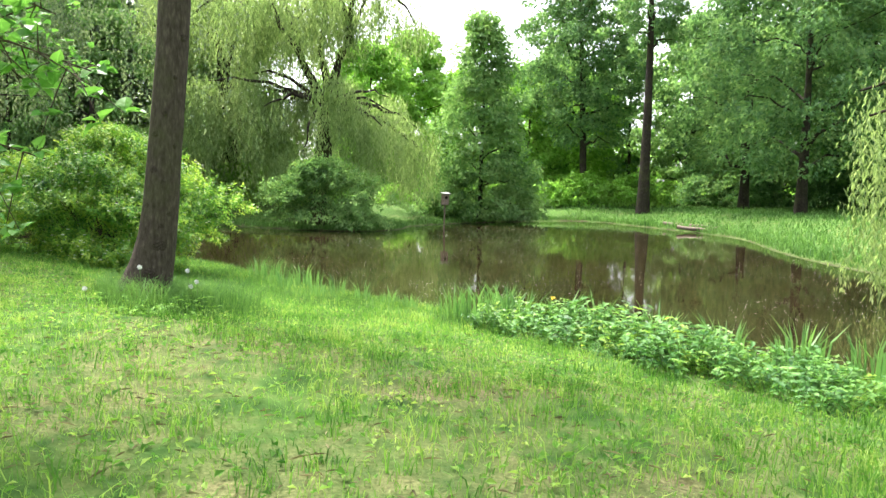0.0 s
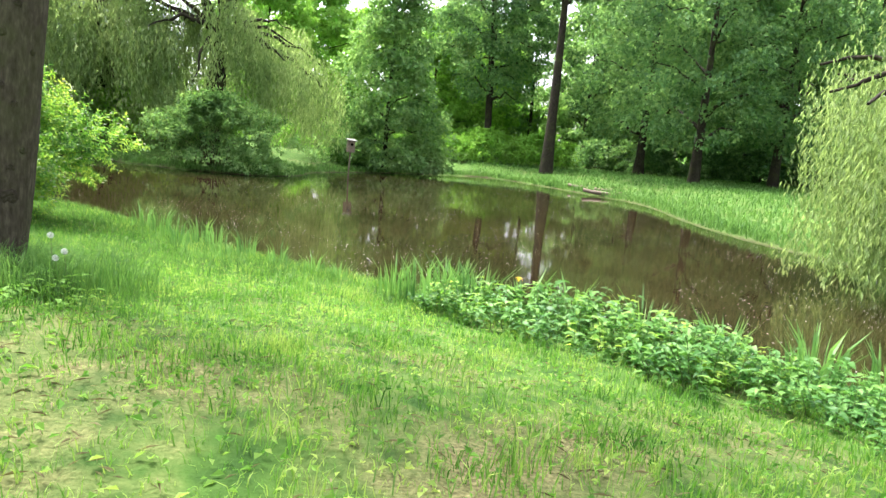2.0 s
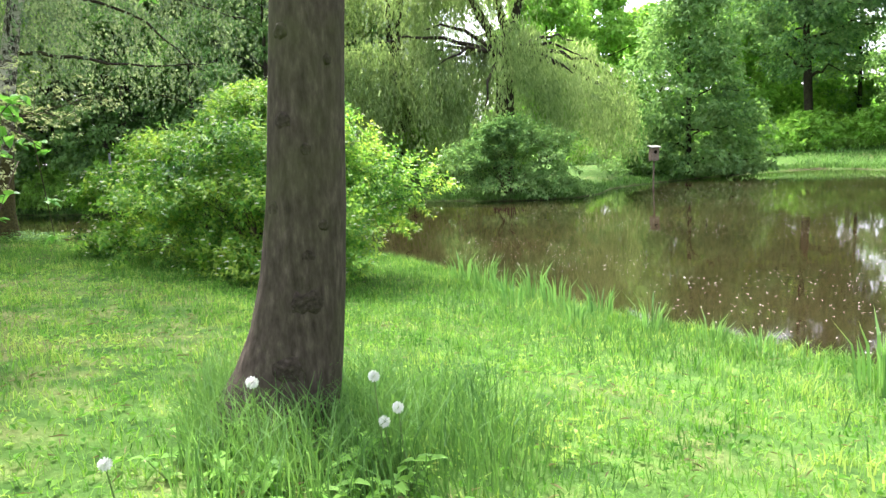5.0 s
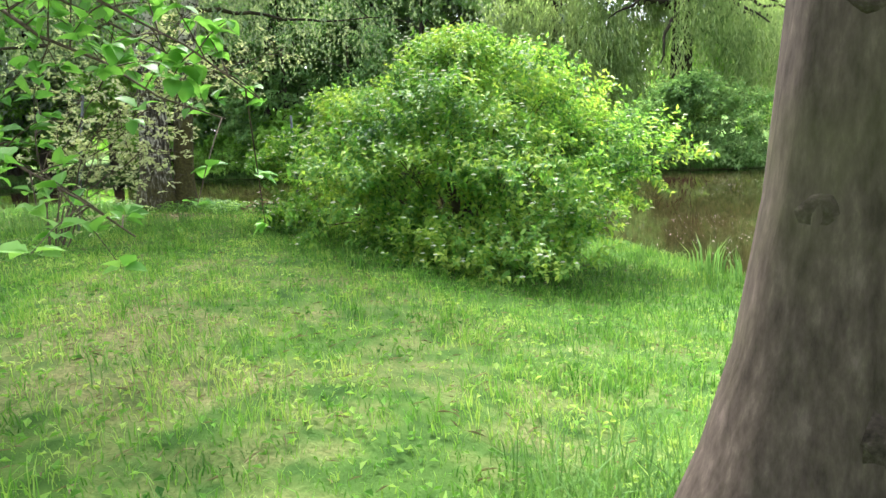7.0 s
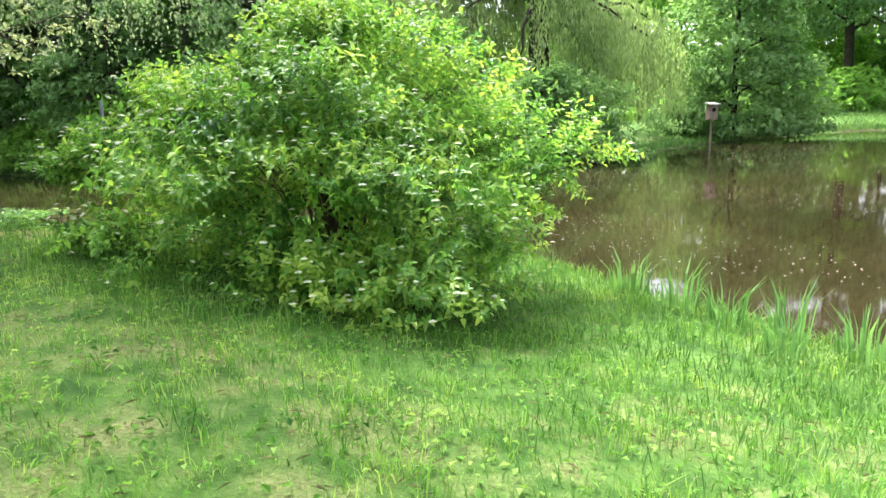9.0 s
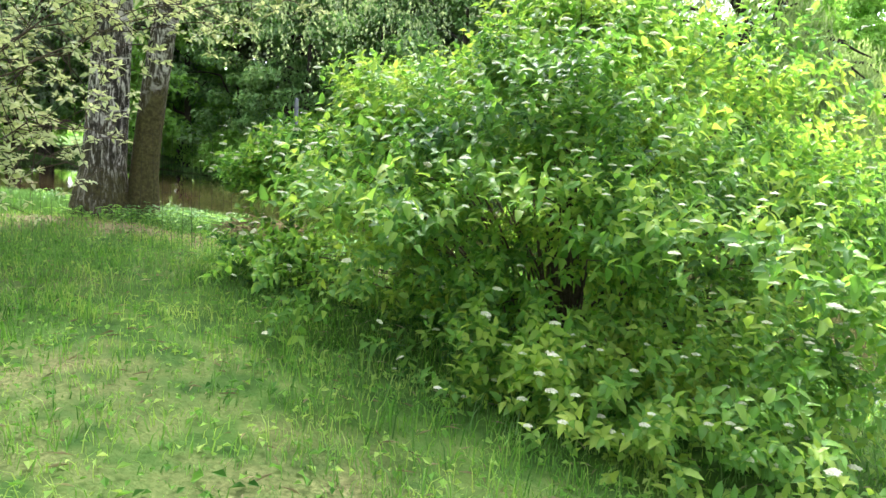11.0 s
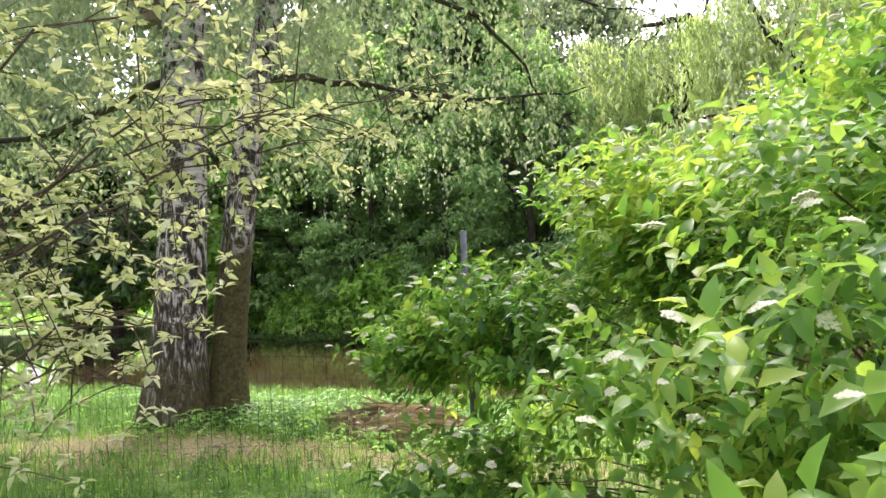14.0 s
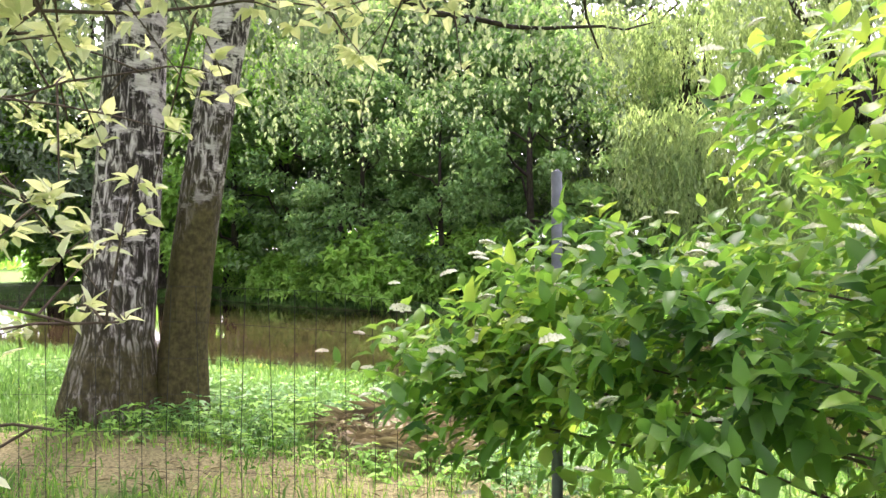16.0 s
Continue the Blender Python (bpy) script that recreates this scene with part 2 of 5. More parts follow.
def unit(a):
    return a / np.maximum(np.linalg.norm(a, axis=-1, keepdims=True), 1e-9)


def leaf_arrays(base, way, up, length, width, fold=0.25, droop=0.2, fine=False):
    """Folded leaves: base points, directions, rough upward normals, lengths and widths."""
    n = len(base)
    way = unit(way)
    side = unit(np.cross(way, up) + 1e-6)
    nor = np.cross(side, way)
    L, W = np.broadcast_to(length, n)[:, None], np.broadcast_to(width, n)[:, None]
    tip = base + way * L - nor * L * droop
    if not fine:
        mid = base + way * L * 0.45 + nor * L * 0.04
        v = np.stack([base, mid - side * W * 0.5 + nor * W * fold, tip, mid + side * W * 0.5 + nor * W * fold], 1)
        q = np.arange(n)[:, None] * 4
        f = np.concatenate([q + (0, 3, 2), q + (0, 2, 1)])
    else:
        m1, m2 = base + way * L * 0.28 + nor * L * 0.03, base + way * L * 0.66 - nor * L * droop * 0.3
        w1, w2 = W * 0.5, W * 0.36
        v = np.stack([base, m1 - side * w1 + nor * W * fold, m2 - side * w2 + nor * W * fold * 0.7, tip,
                      m2 + side * w2 + nor * W * fold * 0.7, m1 + side * w1 + nor * W * fold, m1, m2], 1)
        q = np.arange(n)[:, None] * 8
        f = np.concatenate([q + t for t in ((0, 6, 1), (0, 5, 6), (1, 6, 7), (1, 7, 2), (6, 5, 4), (6, 4, 7), (2, 7, 3), (7, 4, 3))])
    return v.reshape(-1, 3), f


def blade_arrays(base, lean, height, width, bend=0.35):
    """Grass blades: two-segment tapering strips that bend over."""
    n = len(base)
    ang = rng.uniform(0, 2 * np.pi, n)
    side = np.stack([np.cos(ang), np.sin(ang), np.zeros(n)], 1)
    H, W = np.broadcast_to(height, n)[:, None], np.broadcast_to(width, n)[:, None]
    z = np.array([0, 0, 1.0])
    mid = base + z * H * 0.6 + lean * H * 0.3
    tip = base + z * H * (1 - bend * 0.4) + lean * H
    v = np.stack([base - side * W * 0.5, base + side * W * 0.5, mid + side * W * 0.4, mid - side * W * 0.4, tip], 1)
    q = np.arange(n)[:, None] * 5
    return v.reshape(-1, 3), [q + (0, 1, 2, 3), q + (3, 2, 4)]


def tube_arrays(points, radii, sides=8, wobble=0.0):
    """A tapered tube along a polyline."""
    p = np.asarray(points, dtype=float)
    r = np.asarray(radii, dtype=float)
    t = unit(np.gradient(p, axis=0))
    ref = np.where(np.abs(t[:, 2:3]) > 0.9, np.array([[1.0, 0, 0]]), np.array([[0, 0, 1.0]]))
    a = unit(np.cross(t, ref))
    b = np.cross(t, a)
    th = np.linspace(0, 2 * np.pi, sides, endpoint=False)
    ring = a[:, None] * np.cos(th)[None, :, None] + b[:, None] * np.sin(th)[None, :, None]
    rr = r[:, None] * (1 + wobble * rng.normal(0, 1, (len(p), sides)))
    v = p[:, None] + ring * rr[:, :, None]
    k, m = len(p), sides
    i = np.arange(k - 1)[:, None] * m
    j = np.arange(m)[None]
    f = np.stack([i + j, i + (j + 1) % m, i + m + (j + 1) % m, i + m + j], -1).reshape(-1, 4)
    return v.reshape(-1, 3), f


def join(parts):
    """Joins (verts, faces) pairs into one pair; faces of one size."""
    vs, fs, k = [], [], 0
    for v, f in parts:
        vs.append(v)
        fs.append(np.asarray(f) + k)
        k += len(v)
    return np.concatenate(vs), np.concatenate(fs)


def curve_points(a, b, n=6, sag=0.0, jitter=0.0):
    a, b = np.asarray(a, float), np.asarray(b, float)
    t = np.linspace(0, 1, n)[:, None]
    p = a + (b - a) * t
    p[:, 2] += sag * 4 * (t * (1 - t))[:, 0]
    p[1:-1] += rng.normal(0, jitter, (n - 2, 3))
    return p


# ---- ground ----
POND = np.array([(16, 2), (9, 5.2), (5.2, 8.2), (2.6, 10.7), (0.2, 12.3), (-1.6, 13.7), (-3.4, 15.4), (-5.2, 17.6), (-8, 20.2), (-12, 22.2),
                 (-17, 23.2), (-24, 22.8), (-32, 21.2), (-46, 20), (-60, 34), (-50, 43), (-38, 39), (-30, 37.5), (-22, 40), (-15, 41), (-11, 38.6), (-6, 36.2),
                 (-2.8, 38.6), (-2.6, 44), (1.5, 49.5), (8, 56), (12.5, 58), (14.5, 50), (16, 43), (17, 38), (14.2, 28), (13.6, 22), (14.5, 14), (24, 6)], float)


def round_off(p, times=2):
    for _ in range(times):
        q = np.roll(p, -1, axis=0)
        p = np.stack([p * 0.75 + q * 0.25, p * 0.25 + q * 0.75], 1).reshape(-1, 2)
    return p


SHORE = round_off(POND)


def shore_distance(x, y):
    """Distance to the water's edge: positive on land, negative in the pond."""
    x, y = np.asarray(x, float), np.asarray(y, float)
    d2 = np.full(x.shape, 1e9)
    inside = np.zeros(x.shape, bool)
    for (ax, ay), (bx, by) in zip(SHORE, np.roll(SHORE, -1, axis=0)):
        ex, ey = bx - ax, by - ay
        t = np.clip(((x - ax) * ex + (y - ay) * ey) / (ex * ex + ey * ey), 0, 1)
        d2 = np.minimum(d2, (x - ax - t * ex) ** 2 + (y - ay - t * ey) ** 2)
        cross = (ay > y) != (by > y)
        inside ^= cross & (x < ex * (y - ay) / (ey if abs(ey) > 1e-9 else 1e-9) + ax)
    d = np.sqrt(d2)
    return np.where(inside, -d, d)


WATER_Z = -0.75


def ground_z(x, y, d=None):
    x, y = np.asarray(x, float), np.asarray(y, float)
    d = shore_distance(x, y) if d is None else d
    s = np.clip(d / 8, 0, 1)
    z = -0.72 + 0.92 * s * s * (3 - 2 * s)
    z = z + 0.10 * np.clip(d / 0.5, 0, 1)
    z = z + 0.03 * np.sin(x * 1.3 + 0.7 * y) * np.sin(y * 1.1 - 0.4 * x) * np.clip(d, 0, 1)
    z = z + np.clip((d - 12) * 0.012, 0, 1.0)
    return np.where(d < 0, np.maximum(-0.76 + d * 0.35, -1.9), z)


def axis_steps(a, b, c, e, fine):
    """Coordinates from a to e, fine between b and c and growing outwards."""
    mid = list(np.arange(b, c, fine))
    out, s, x = [], fine, c
    while x < e:
        out.append(x)
        s = min(s * 1.12, 25)
        x += s
    out.append(e)
    low, s, x = [], fine, b
    while x > a:
        s = min(s * 1.12, 25)
        x -= s
        low.append(x)
    return np.array(low[::-1] + mid + out)


gx, gy = axis_steps(-420, -22, 12, 420, 0.2), axis_steps(-420, -3, 27, 420, 0.2)
GX, GY = np.meshgrid(gx, gy)
GD = shore_distance(GX, GY)
GZ = ground_z(GX, GY, GD)
GZ += np.where(GD > 0.3, rng.normal(0, 0.008, GZ.shape), 0)
nx, ny = len(gx), len(gy)
ii = (np.arange(ny - 1)[:, None] * nx + np.arange(nx - 1)[None]).ravel()
me = mesh_of("ground", np.stack([GX, GY, GZ], -1).reshape(-1, 3), np.stack([ii, ii + 1, ii + nx + 1, ii + nx], -1), SOIL, True)


def bare_at(x, y):
    """Dry, thin turf: on the open lawn, and on the strip in front of the nest."""
    lawn = np.exp(-(((x - 0.0) / 3.5) ** 2 + ((y - 4.0) / 4.0) ** 2)) * 0.14 + np.exp(-(((x + 8) / 3.0) ** 2 + ((y - 9.5) / 2.2) ** 2)) * 0.14
    ux, uy = (x + 14.0) * 0.87 + (y - 15.6) * 0.49, -(x + 14.0) * 0.49 + (y - 15.6) * 0.87
    strip = np.exp(-((ux / 3.4) ** 4 + (uy / 0.75) ** 2)) * 0.5
    lawn = lawn * (0.3 + 1.4 * (0.5 + 0.25 * np.sin(x * 2.1 + 1.7 * np.sin(y * 1.9)) + 0.25 * np.sin(y * 2.6 + 1.9 * np.sin(x * 1.4 + 1))))
    return np.clip(lawn + strip, 0, 1)


for key, val in (("bare", bare_at(GX, GY)), ("mud", np.clip((0.3 - GD) / 0.5, 0, 1))):
    at = me.attributes.new(key, "FLOAT", "POINT")
    at.data.foreach_set("value", val.ravel().astype(np.float32))
tagged(piece("ground", me), "patchy lawn sloping down to a muddy pond edge", "ground", kind="structure")
tagged(piece("water", mesh_of("water", [(-60, 0, WATER_Z), (30, 0, WATER_Z), (30, 60, WATER_Z), (-60, 60, WATER_Z)], np.array([[0, 1, 2, 3]]), WATER)),
       "still brown pond water with reflections of trees", "water", kind="structure")


def on_ground(x, y):
    return float(ground_z(np.array([x]), np.array([y]))[0])


# ---- trees ----


def tree_parts(name, height, trunk_r, crown_base, crown_r, leaf, leaves, clumps, leaf_size, bark, shape="round", lean=(0, 0), seed=1, limbs=10, flare=1.35, wob=0.03):
    """A tree at the origin: trunk with limbs, and a crown of leafy clumps round the limb ends."""
    global rng
    keep, rng = rng, np.random.default_rng(seed)
    root = new(name)
    n = 14
    t = np.linspace(0, 1, n)
    axis = np.stack([lean[0] * t * height + 0.15 * np.sin(t * 5 + seed) * t, lean[1] * t * height + 0.15 * np.cos(t * 4 + seed) * t, t * height * 0.93], 1)
    axis[0, 2] = -0.35
    rad = trunk_r * (1 - 0.86 * t)
    rad[0], rad[1] = trunk_r * flare, trunk_r * 1.03
    parts = [tube_arrays(axis, rad, 12, wob)]
    ends = []
    for k in range(limbs):
        f = crown_base / height + (0.9 - crown_base / height) * (k + rng.uniform(0, 1)) / limbs
        a = np.array([np.interp(f, t, axis[:, i]) for i in range(3)])
        w = profile(shape, (f * height - crown_base) / (height - crown_base)) * crown_r
        th = k * 2.4 + rng.uniform(-0.5, 0.5)
        e = a + np.array([np.cos(th) * w * 0.85, np.sin(th) * w * 0.85, w * rng.uniform(0.0, 0.45)])
        p = curve_points(a, e, 6, 0.1 * w, 0.05 * w)
        parts.append(tube_arrays(p, np.linspace(np.interp(f, t, rad) * 0.5, 0.02, 6), 6))
        ends.append(p[3:])
    v, f = join(parts)
    piece("trunk", mesh_of("trunk", v, f, bark, True), root)
    cv, cf = crown_arrays(height, crown_base, crown_r, leaves, clumps, leaf_size, shape, lean)
    piece("crown", mesh_of("crown", cv, cf, leaf), root)
    rng = keep
    return root


def profile(shape, u):
    u = np.clip(u, 0, 1)
    if shape == "cone":
        return np.clip(1.02 - u, 0.06, 1) ** 0.6
    if shape == "tall":
        return np.clip(np.sin(np.pi * (0.12 + 0.86 * u)), 0.1, 1) ** 0.6
    return np.clip(np.sin(np.pi * (0.18 + 0.8 * u)), 0.1, 1) ** 0.55


def crown_arrays(height, base, radius, leaves, clumps, size, shape, lean):
    u = rng.uniform(0, 1, clumps) ** (1.7 if shape == "cone" else 0.85)
    w = profile(shape, u) * radius
    th = rng.uniform(0, 2 * np.pi, clumps)
    rr = w * np.sqrt(rng.uniform(0.08, 1, clumps)) * rng.uniform(0.85, 1.12, clumps)
    zc = base + u * (height - base)
    c = np.stack([np.cos(th) * rr + lean[0] * zc, np.sin(th) * rr + lean[1] * zc, zc], 1)
    cr = radius * rng.uniform(0.13, 0.27, clumps)
    pick = rng.integers(0, clumps, leaves)
    d = unit(rng.normal(0, 1, (leaves, 3)))
    d[:, 2] = d[:, 2] * 0.55 + 0.08
    pos = c[pick] + d * (cr[pick] * rng.uniform(0.35, 1.1, leaves) ** 0.7)[:, None]
    pos[:, 2] = np.maximum(pos[:, 2], 0.3)
    out = unit(np.stack([pos[:, 0], pos[:, 1], np.zeros(leaves)], 1))
    way = out * 0.5 + rng.normal(0, 0.6, (leaves, 3)) + np.array([0, 0, -0.35])
    up = d * 0.7 + np.array([0, 0, 0.8]) + rng.normal(0, 0.35, (leaves, 3))
    s = size * rng.uniform(0.6, 1.3, leaves)
    return leaf_arrays(pos, way, up, s, s * 0.62, 0.2, 0.15)


def stand(ob, x, y, turn=0.0, size=1.0, sink=0.05):
    ob.matrix_basis = pose(x, y, on_ground(x, y) - sink, 0, 0, turn) @ Matrix.Diagonal((size, size, size, 1))
    return ob


def again(ob, x, y, turn, size):
    o = copy_thing(ob, pose(x, y, on_ground(x, y) - 0.05, 0, 0, turn))
    o.scale = (size, size, size * (0.92 + 0.16 * ((x * 7.3 + y * 3.1) % 1)))
    return o


# the alder by the path
alder = new("tree")
AX, AY = -3.6, 8.33
alder.location = (AX, AY, on_ground(AX, AY))
az = np.array([-0.3, 0.0, 0.15, 0.35, 0.6, 0.9, 1.3, 1.8, 2.4, 3.2, 4.2, 5.5, 7.0, 9.0, 11.5, 14.5])
ar = np.array([0.5, 0.44, 0.375, 0.315, 0.275, 0.247, 0.229, 0.219, 0.212, 0.207, 0.202, 0.2, 0.17, 0.13, 0.09, 0.04])
ao = np.array([0.31, 0.28, 0.23, 0.17, 0.115, 0.07, 0.035, 0.01, -0.02, -0.06, -0.09, -0.12, -0.16, -0.2, -0.24, -0.3])
axis = np.stack([-ao * 0.87 + 0.03 * az, -ao * 0.49 + 0.02 * az, az], 1)
ar = ar * 0.94
v, f = tube_arrays(axis, ar, 40, 0.018)
parts = [(v, f)]
for k in range(9):
    th, h = k * 2.4, 7.0 + k * 0.8
    a0 = np.array([np.interp(h, az, axis[:, i]) for i in range(3)])
    parts.append(tube_arrays(curve_points(a0, a0 + (3.2 * math.cos(th), 3.2 * math.sin(th), 1.6), 6, 0.3, 0.1), np.linspace(0.08, 0.02, 6), 6))
v, f = join(parts)
alder_trunk = piece("trunk", mesh_of("trunk", v, f, BARK_TREE, True), alder)
for k in range(16):
    h = (0.45, 1.05, 1.75, 2.05, 2.45, 1.3, 2.9, 0.8, 3.4, 1.6, 2.2, 3.8, 2.7, 4.4, 1.2, 3.1)[k]
    th = -2.2 + 1.9 * ((k * 0.618) % 1) if k < 11 else k * 1.3
    r = np.interp(h, az, ar)
    c = np.array([np.interp(h, az, axis[:, i]) for i in range(3)])
    size = 0.02 + 0.025 * ((k * 0.37) % 1)
    if k in (0, 7):
        size, th = 0.055, -1.15 + 0.02 * k
    n = np.array([math.cos(th), math.sin(th), 0.0])
    ring = [c + n * (r - 0.02), c + n * (r + 0.001), c + n * (r + 0.008), c + n * (r + 0.002)]
    v, f = tube_arrays(ring, [size * 1.6, size * 1.1, size * 0.7, 0.003], 12, 0.12)
    piece("knot", mesh_of("knot", v, f, BARK_KNOT, True), alder_trunk)
cv, cf = crown_arrays(17, 7.5, 4.5, 9000, 90, 0.16, "round", (0.02, 0.01))
piece("crown", mesh_of("crown", cv, cf, LEAF_MID), alder)
tagged(alder, "dark grey-brown trunk with knots, leaning beside the lawn", "tree")

# far shore, one by one
pyramid = tagged(stand(tree_parts("tree", 16, 0.2, 0.3, 5.0, LEAF_MID, 21000, 380, 0.36, BARK_DARK, "cone", (0, 0), 11, 16), 2.6, 53), "dense blue-green pyramidal tree reaching down to the water", "tree")
open_tree = tagged(stand(tree_parts("tree", 27, 0.45, 6.5, 7.0, LEAF_DARK, 26000, 300, 0.42, BARK_DARK, "tall", (-0.05, 0), 12, 22), 14.9, 72.4), "tall dark-trunked tree with airy layered branches on the far bank", "tree")
pine = tagged(stand(tree_parts("tree", 30, 0.5, 15, 5.0, LEAF_DARK, 9000, 80, 0.4, BARK_DARK, "tall", (0, 0), 13, 12), 17.3, 58.5), "very tall straight dark trunk on the far bank", "tree")
maple = tagged(stand(tree_parts("tree", 22, 0.42, 3.2, 7.4, LEAF_DARK, 17000, 260, 0.42, BARK_DARK, "round", (0, 0), 14, 16), 28.3, 53), "broad dark maple with low drooping foliage on the far bank", "tree")
maple_b = tagged(again(maple, 30.2, 67.5, 130, 1.1), "broad dark maple with low drooping foliage behind the bank", "tree")
for x, y, r, s in ((37, 55, 60, 1.0), (44, 70, 200, 1.15)):
    again(maple, x, y, r, s)
light = tagged(stand(tree_parts("tree", 15, 0.25, 1.5, 5.2, LEAF_LIGHT, 15000, 150, 0.45, BARK_DARK, "round", (0, 0), 15, 10), -5, 84, 0, 1.35), "light green young trees beyond the pond", "tree", "light green trees")
for x, y, r, s in ((-14, 104, 40, 1.1), (3, 92, 100, 1.25), (10, 84, 220, 1.15), (22, 100, 10, 1.2), (-9, 74, 300, 1.1), (16, 92, 150, 1.3), (-45, 43, 70, 1.15), (-62, 40, 160, 1.2), (-24, 62, 30, 1.3)):
    again(light, x, y, r, s)
wood = tagged(stand(tree_parts("tree", 24, 0.35, 3.5, 6.5, LEAF_MID, 5600, 150, 0.7, BARK_DARK, "tall", (0, 0), 16, 10), 32, 88), "tall woodland tree with a bare lower trunk", "tree", "woodland trees")
WOODS = [(36, 80), (44, 88), (50, 78), (40, 100), (54, 66), (62, 80), (26, 96), (46, 112), (18, 112), (58, 58), (50, 42),
         (-34, 60), (-42, 66), (-50, 58), (-60, 50), (-38, 52), (-68, 36), (-66, 22), (-31, 50),
         (-56, 12), (42, 24), (40, 8), (-36, -14), (-12, -28), (14, -26), (34, -10), (-52, -4)]
for k, (x, y) in enumerate(WOODS):
    again(wood, x, y, k * 77 % 360, 0.85 + 0.3 * ((k * 37) % 10) / 10)
hanger = tagged(stand(tree_parts("tree", 27, 0.4, 4.0, 7.5, LEAF_BIRCH, 17000, 260, 0.5, BARK_DARK, "tall", (0, 0), 19, 14), -40, 51), "tall grey-green tree with a full hazy crown beyond the water", "tree", "grey-green trees")
for x, y, r, k in ((-49, 46, 80, 1.0), (-57, 40, 150, 1.05), (-33, 56, 220, 1.0), (-26, 59, 290, 0.95), (-66, 34, 20, 1.1), (-61, 54, 120, 1.15), (-46, 62, 60, 1.1), (-64, 20, 200, 1.05), (-56, 6, 330, 1.0), (-46, -2, 100, 1.0)):
    again(hanger, x, y, r, k)
alder_row = tagged(stand(tree_parts("tree", 13, 0.25, 1.0, 4.2, LEAF_MID, 8000, 90, 0.34, BARK_DARK, "round", (0, 0), 17, 10), -33, 41.5), "dark leafy waterside tree with low branches", "tree", "waterside trees")
for x, y, r, s in ((-24, 44.5, 90, 1.1), (-41, 44, 200, 1.2), (-50, 47, 20, 1.2), (-28, 42, 140, 0.8), (-19, 53, 70, 0.85), (-61, 40, 70, 1.2), (-54, 44, 10, 1.5), (-66, 28, 160, 1.6), (-52, 13, 250, 1.5), (-60, 18, 35, 1.6), (-40, 8, 300, 1.4), (-31, 6, 80, 1.25), (36, 74, 20, 1.5), (43, 79, 110, 1.5), (50, 86, 200, 1.6), (57, 80, 300, 1.6), (39, 92, 70, 1.5), (52, 69, 150, 1.4), (59, 69, 240, 1.5), (30, 84, 10, 1.4)):
    again(alder_row, x, y, r, s)
tk = tagged(stand(tree_parts("tree", 19, 0.42, 5, 5.0, LEAF_MID, 8000, 80, 0.3, BARK_DARK, "round", (0, 0), 18, 12), -36.0, 43.2), "thick dark trunk at the edge of the far water", "tree")


def strand_arrays(tops, lengths, step, leaf_l, leaf_w, sway=0.12, bottom=-0.6):
    """Hanging twigs with narrow leaves all along them."""
    vs, ways, ups, lens = [], [], [], []
    for p, ln in zip(tops, lengths):
        n = max(3, int(ln / step))
        t = np.linspace(0, 1, n)
        drift = rng.normal(0, sway, 2)
        q = np.stack([p[0] + drift[0] * t ** 2 * ln, p[1] + drift[1] * t ** 2 * ln, p[2] - t * ln], 1)
        q[:, :2] += rng.normal(0, 0.02 + leaf_l * 0.3, (n, 2))
        q[:, 2] += rng.uniform(-step, step, n)
        q = q[q[:, 2] > bottom]
        vs.append(q)
    pos = np.concatenate(vs)
    n = len(pos)
    th = rng.uniform(0, 2 * np.pi, n)
    way = np.stack([np.cos(th) * 0.5, np.sin(th) * 0.5, np.full(n, -0.8)], 1)
    up = np.stack([np.cos(th), np.sin(th), np.full(n, 0.6)], 1)
    s = rng.uniform(0.7, 1.3, n)
    return leaf_arrays(pos, way, up, leaf_l * s, leaf_w * s, 0.15, 0.1)


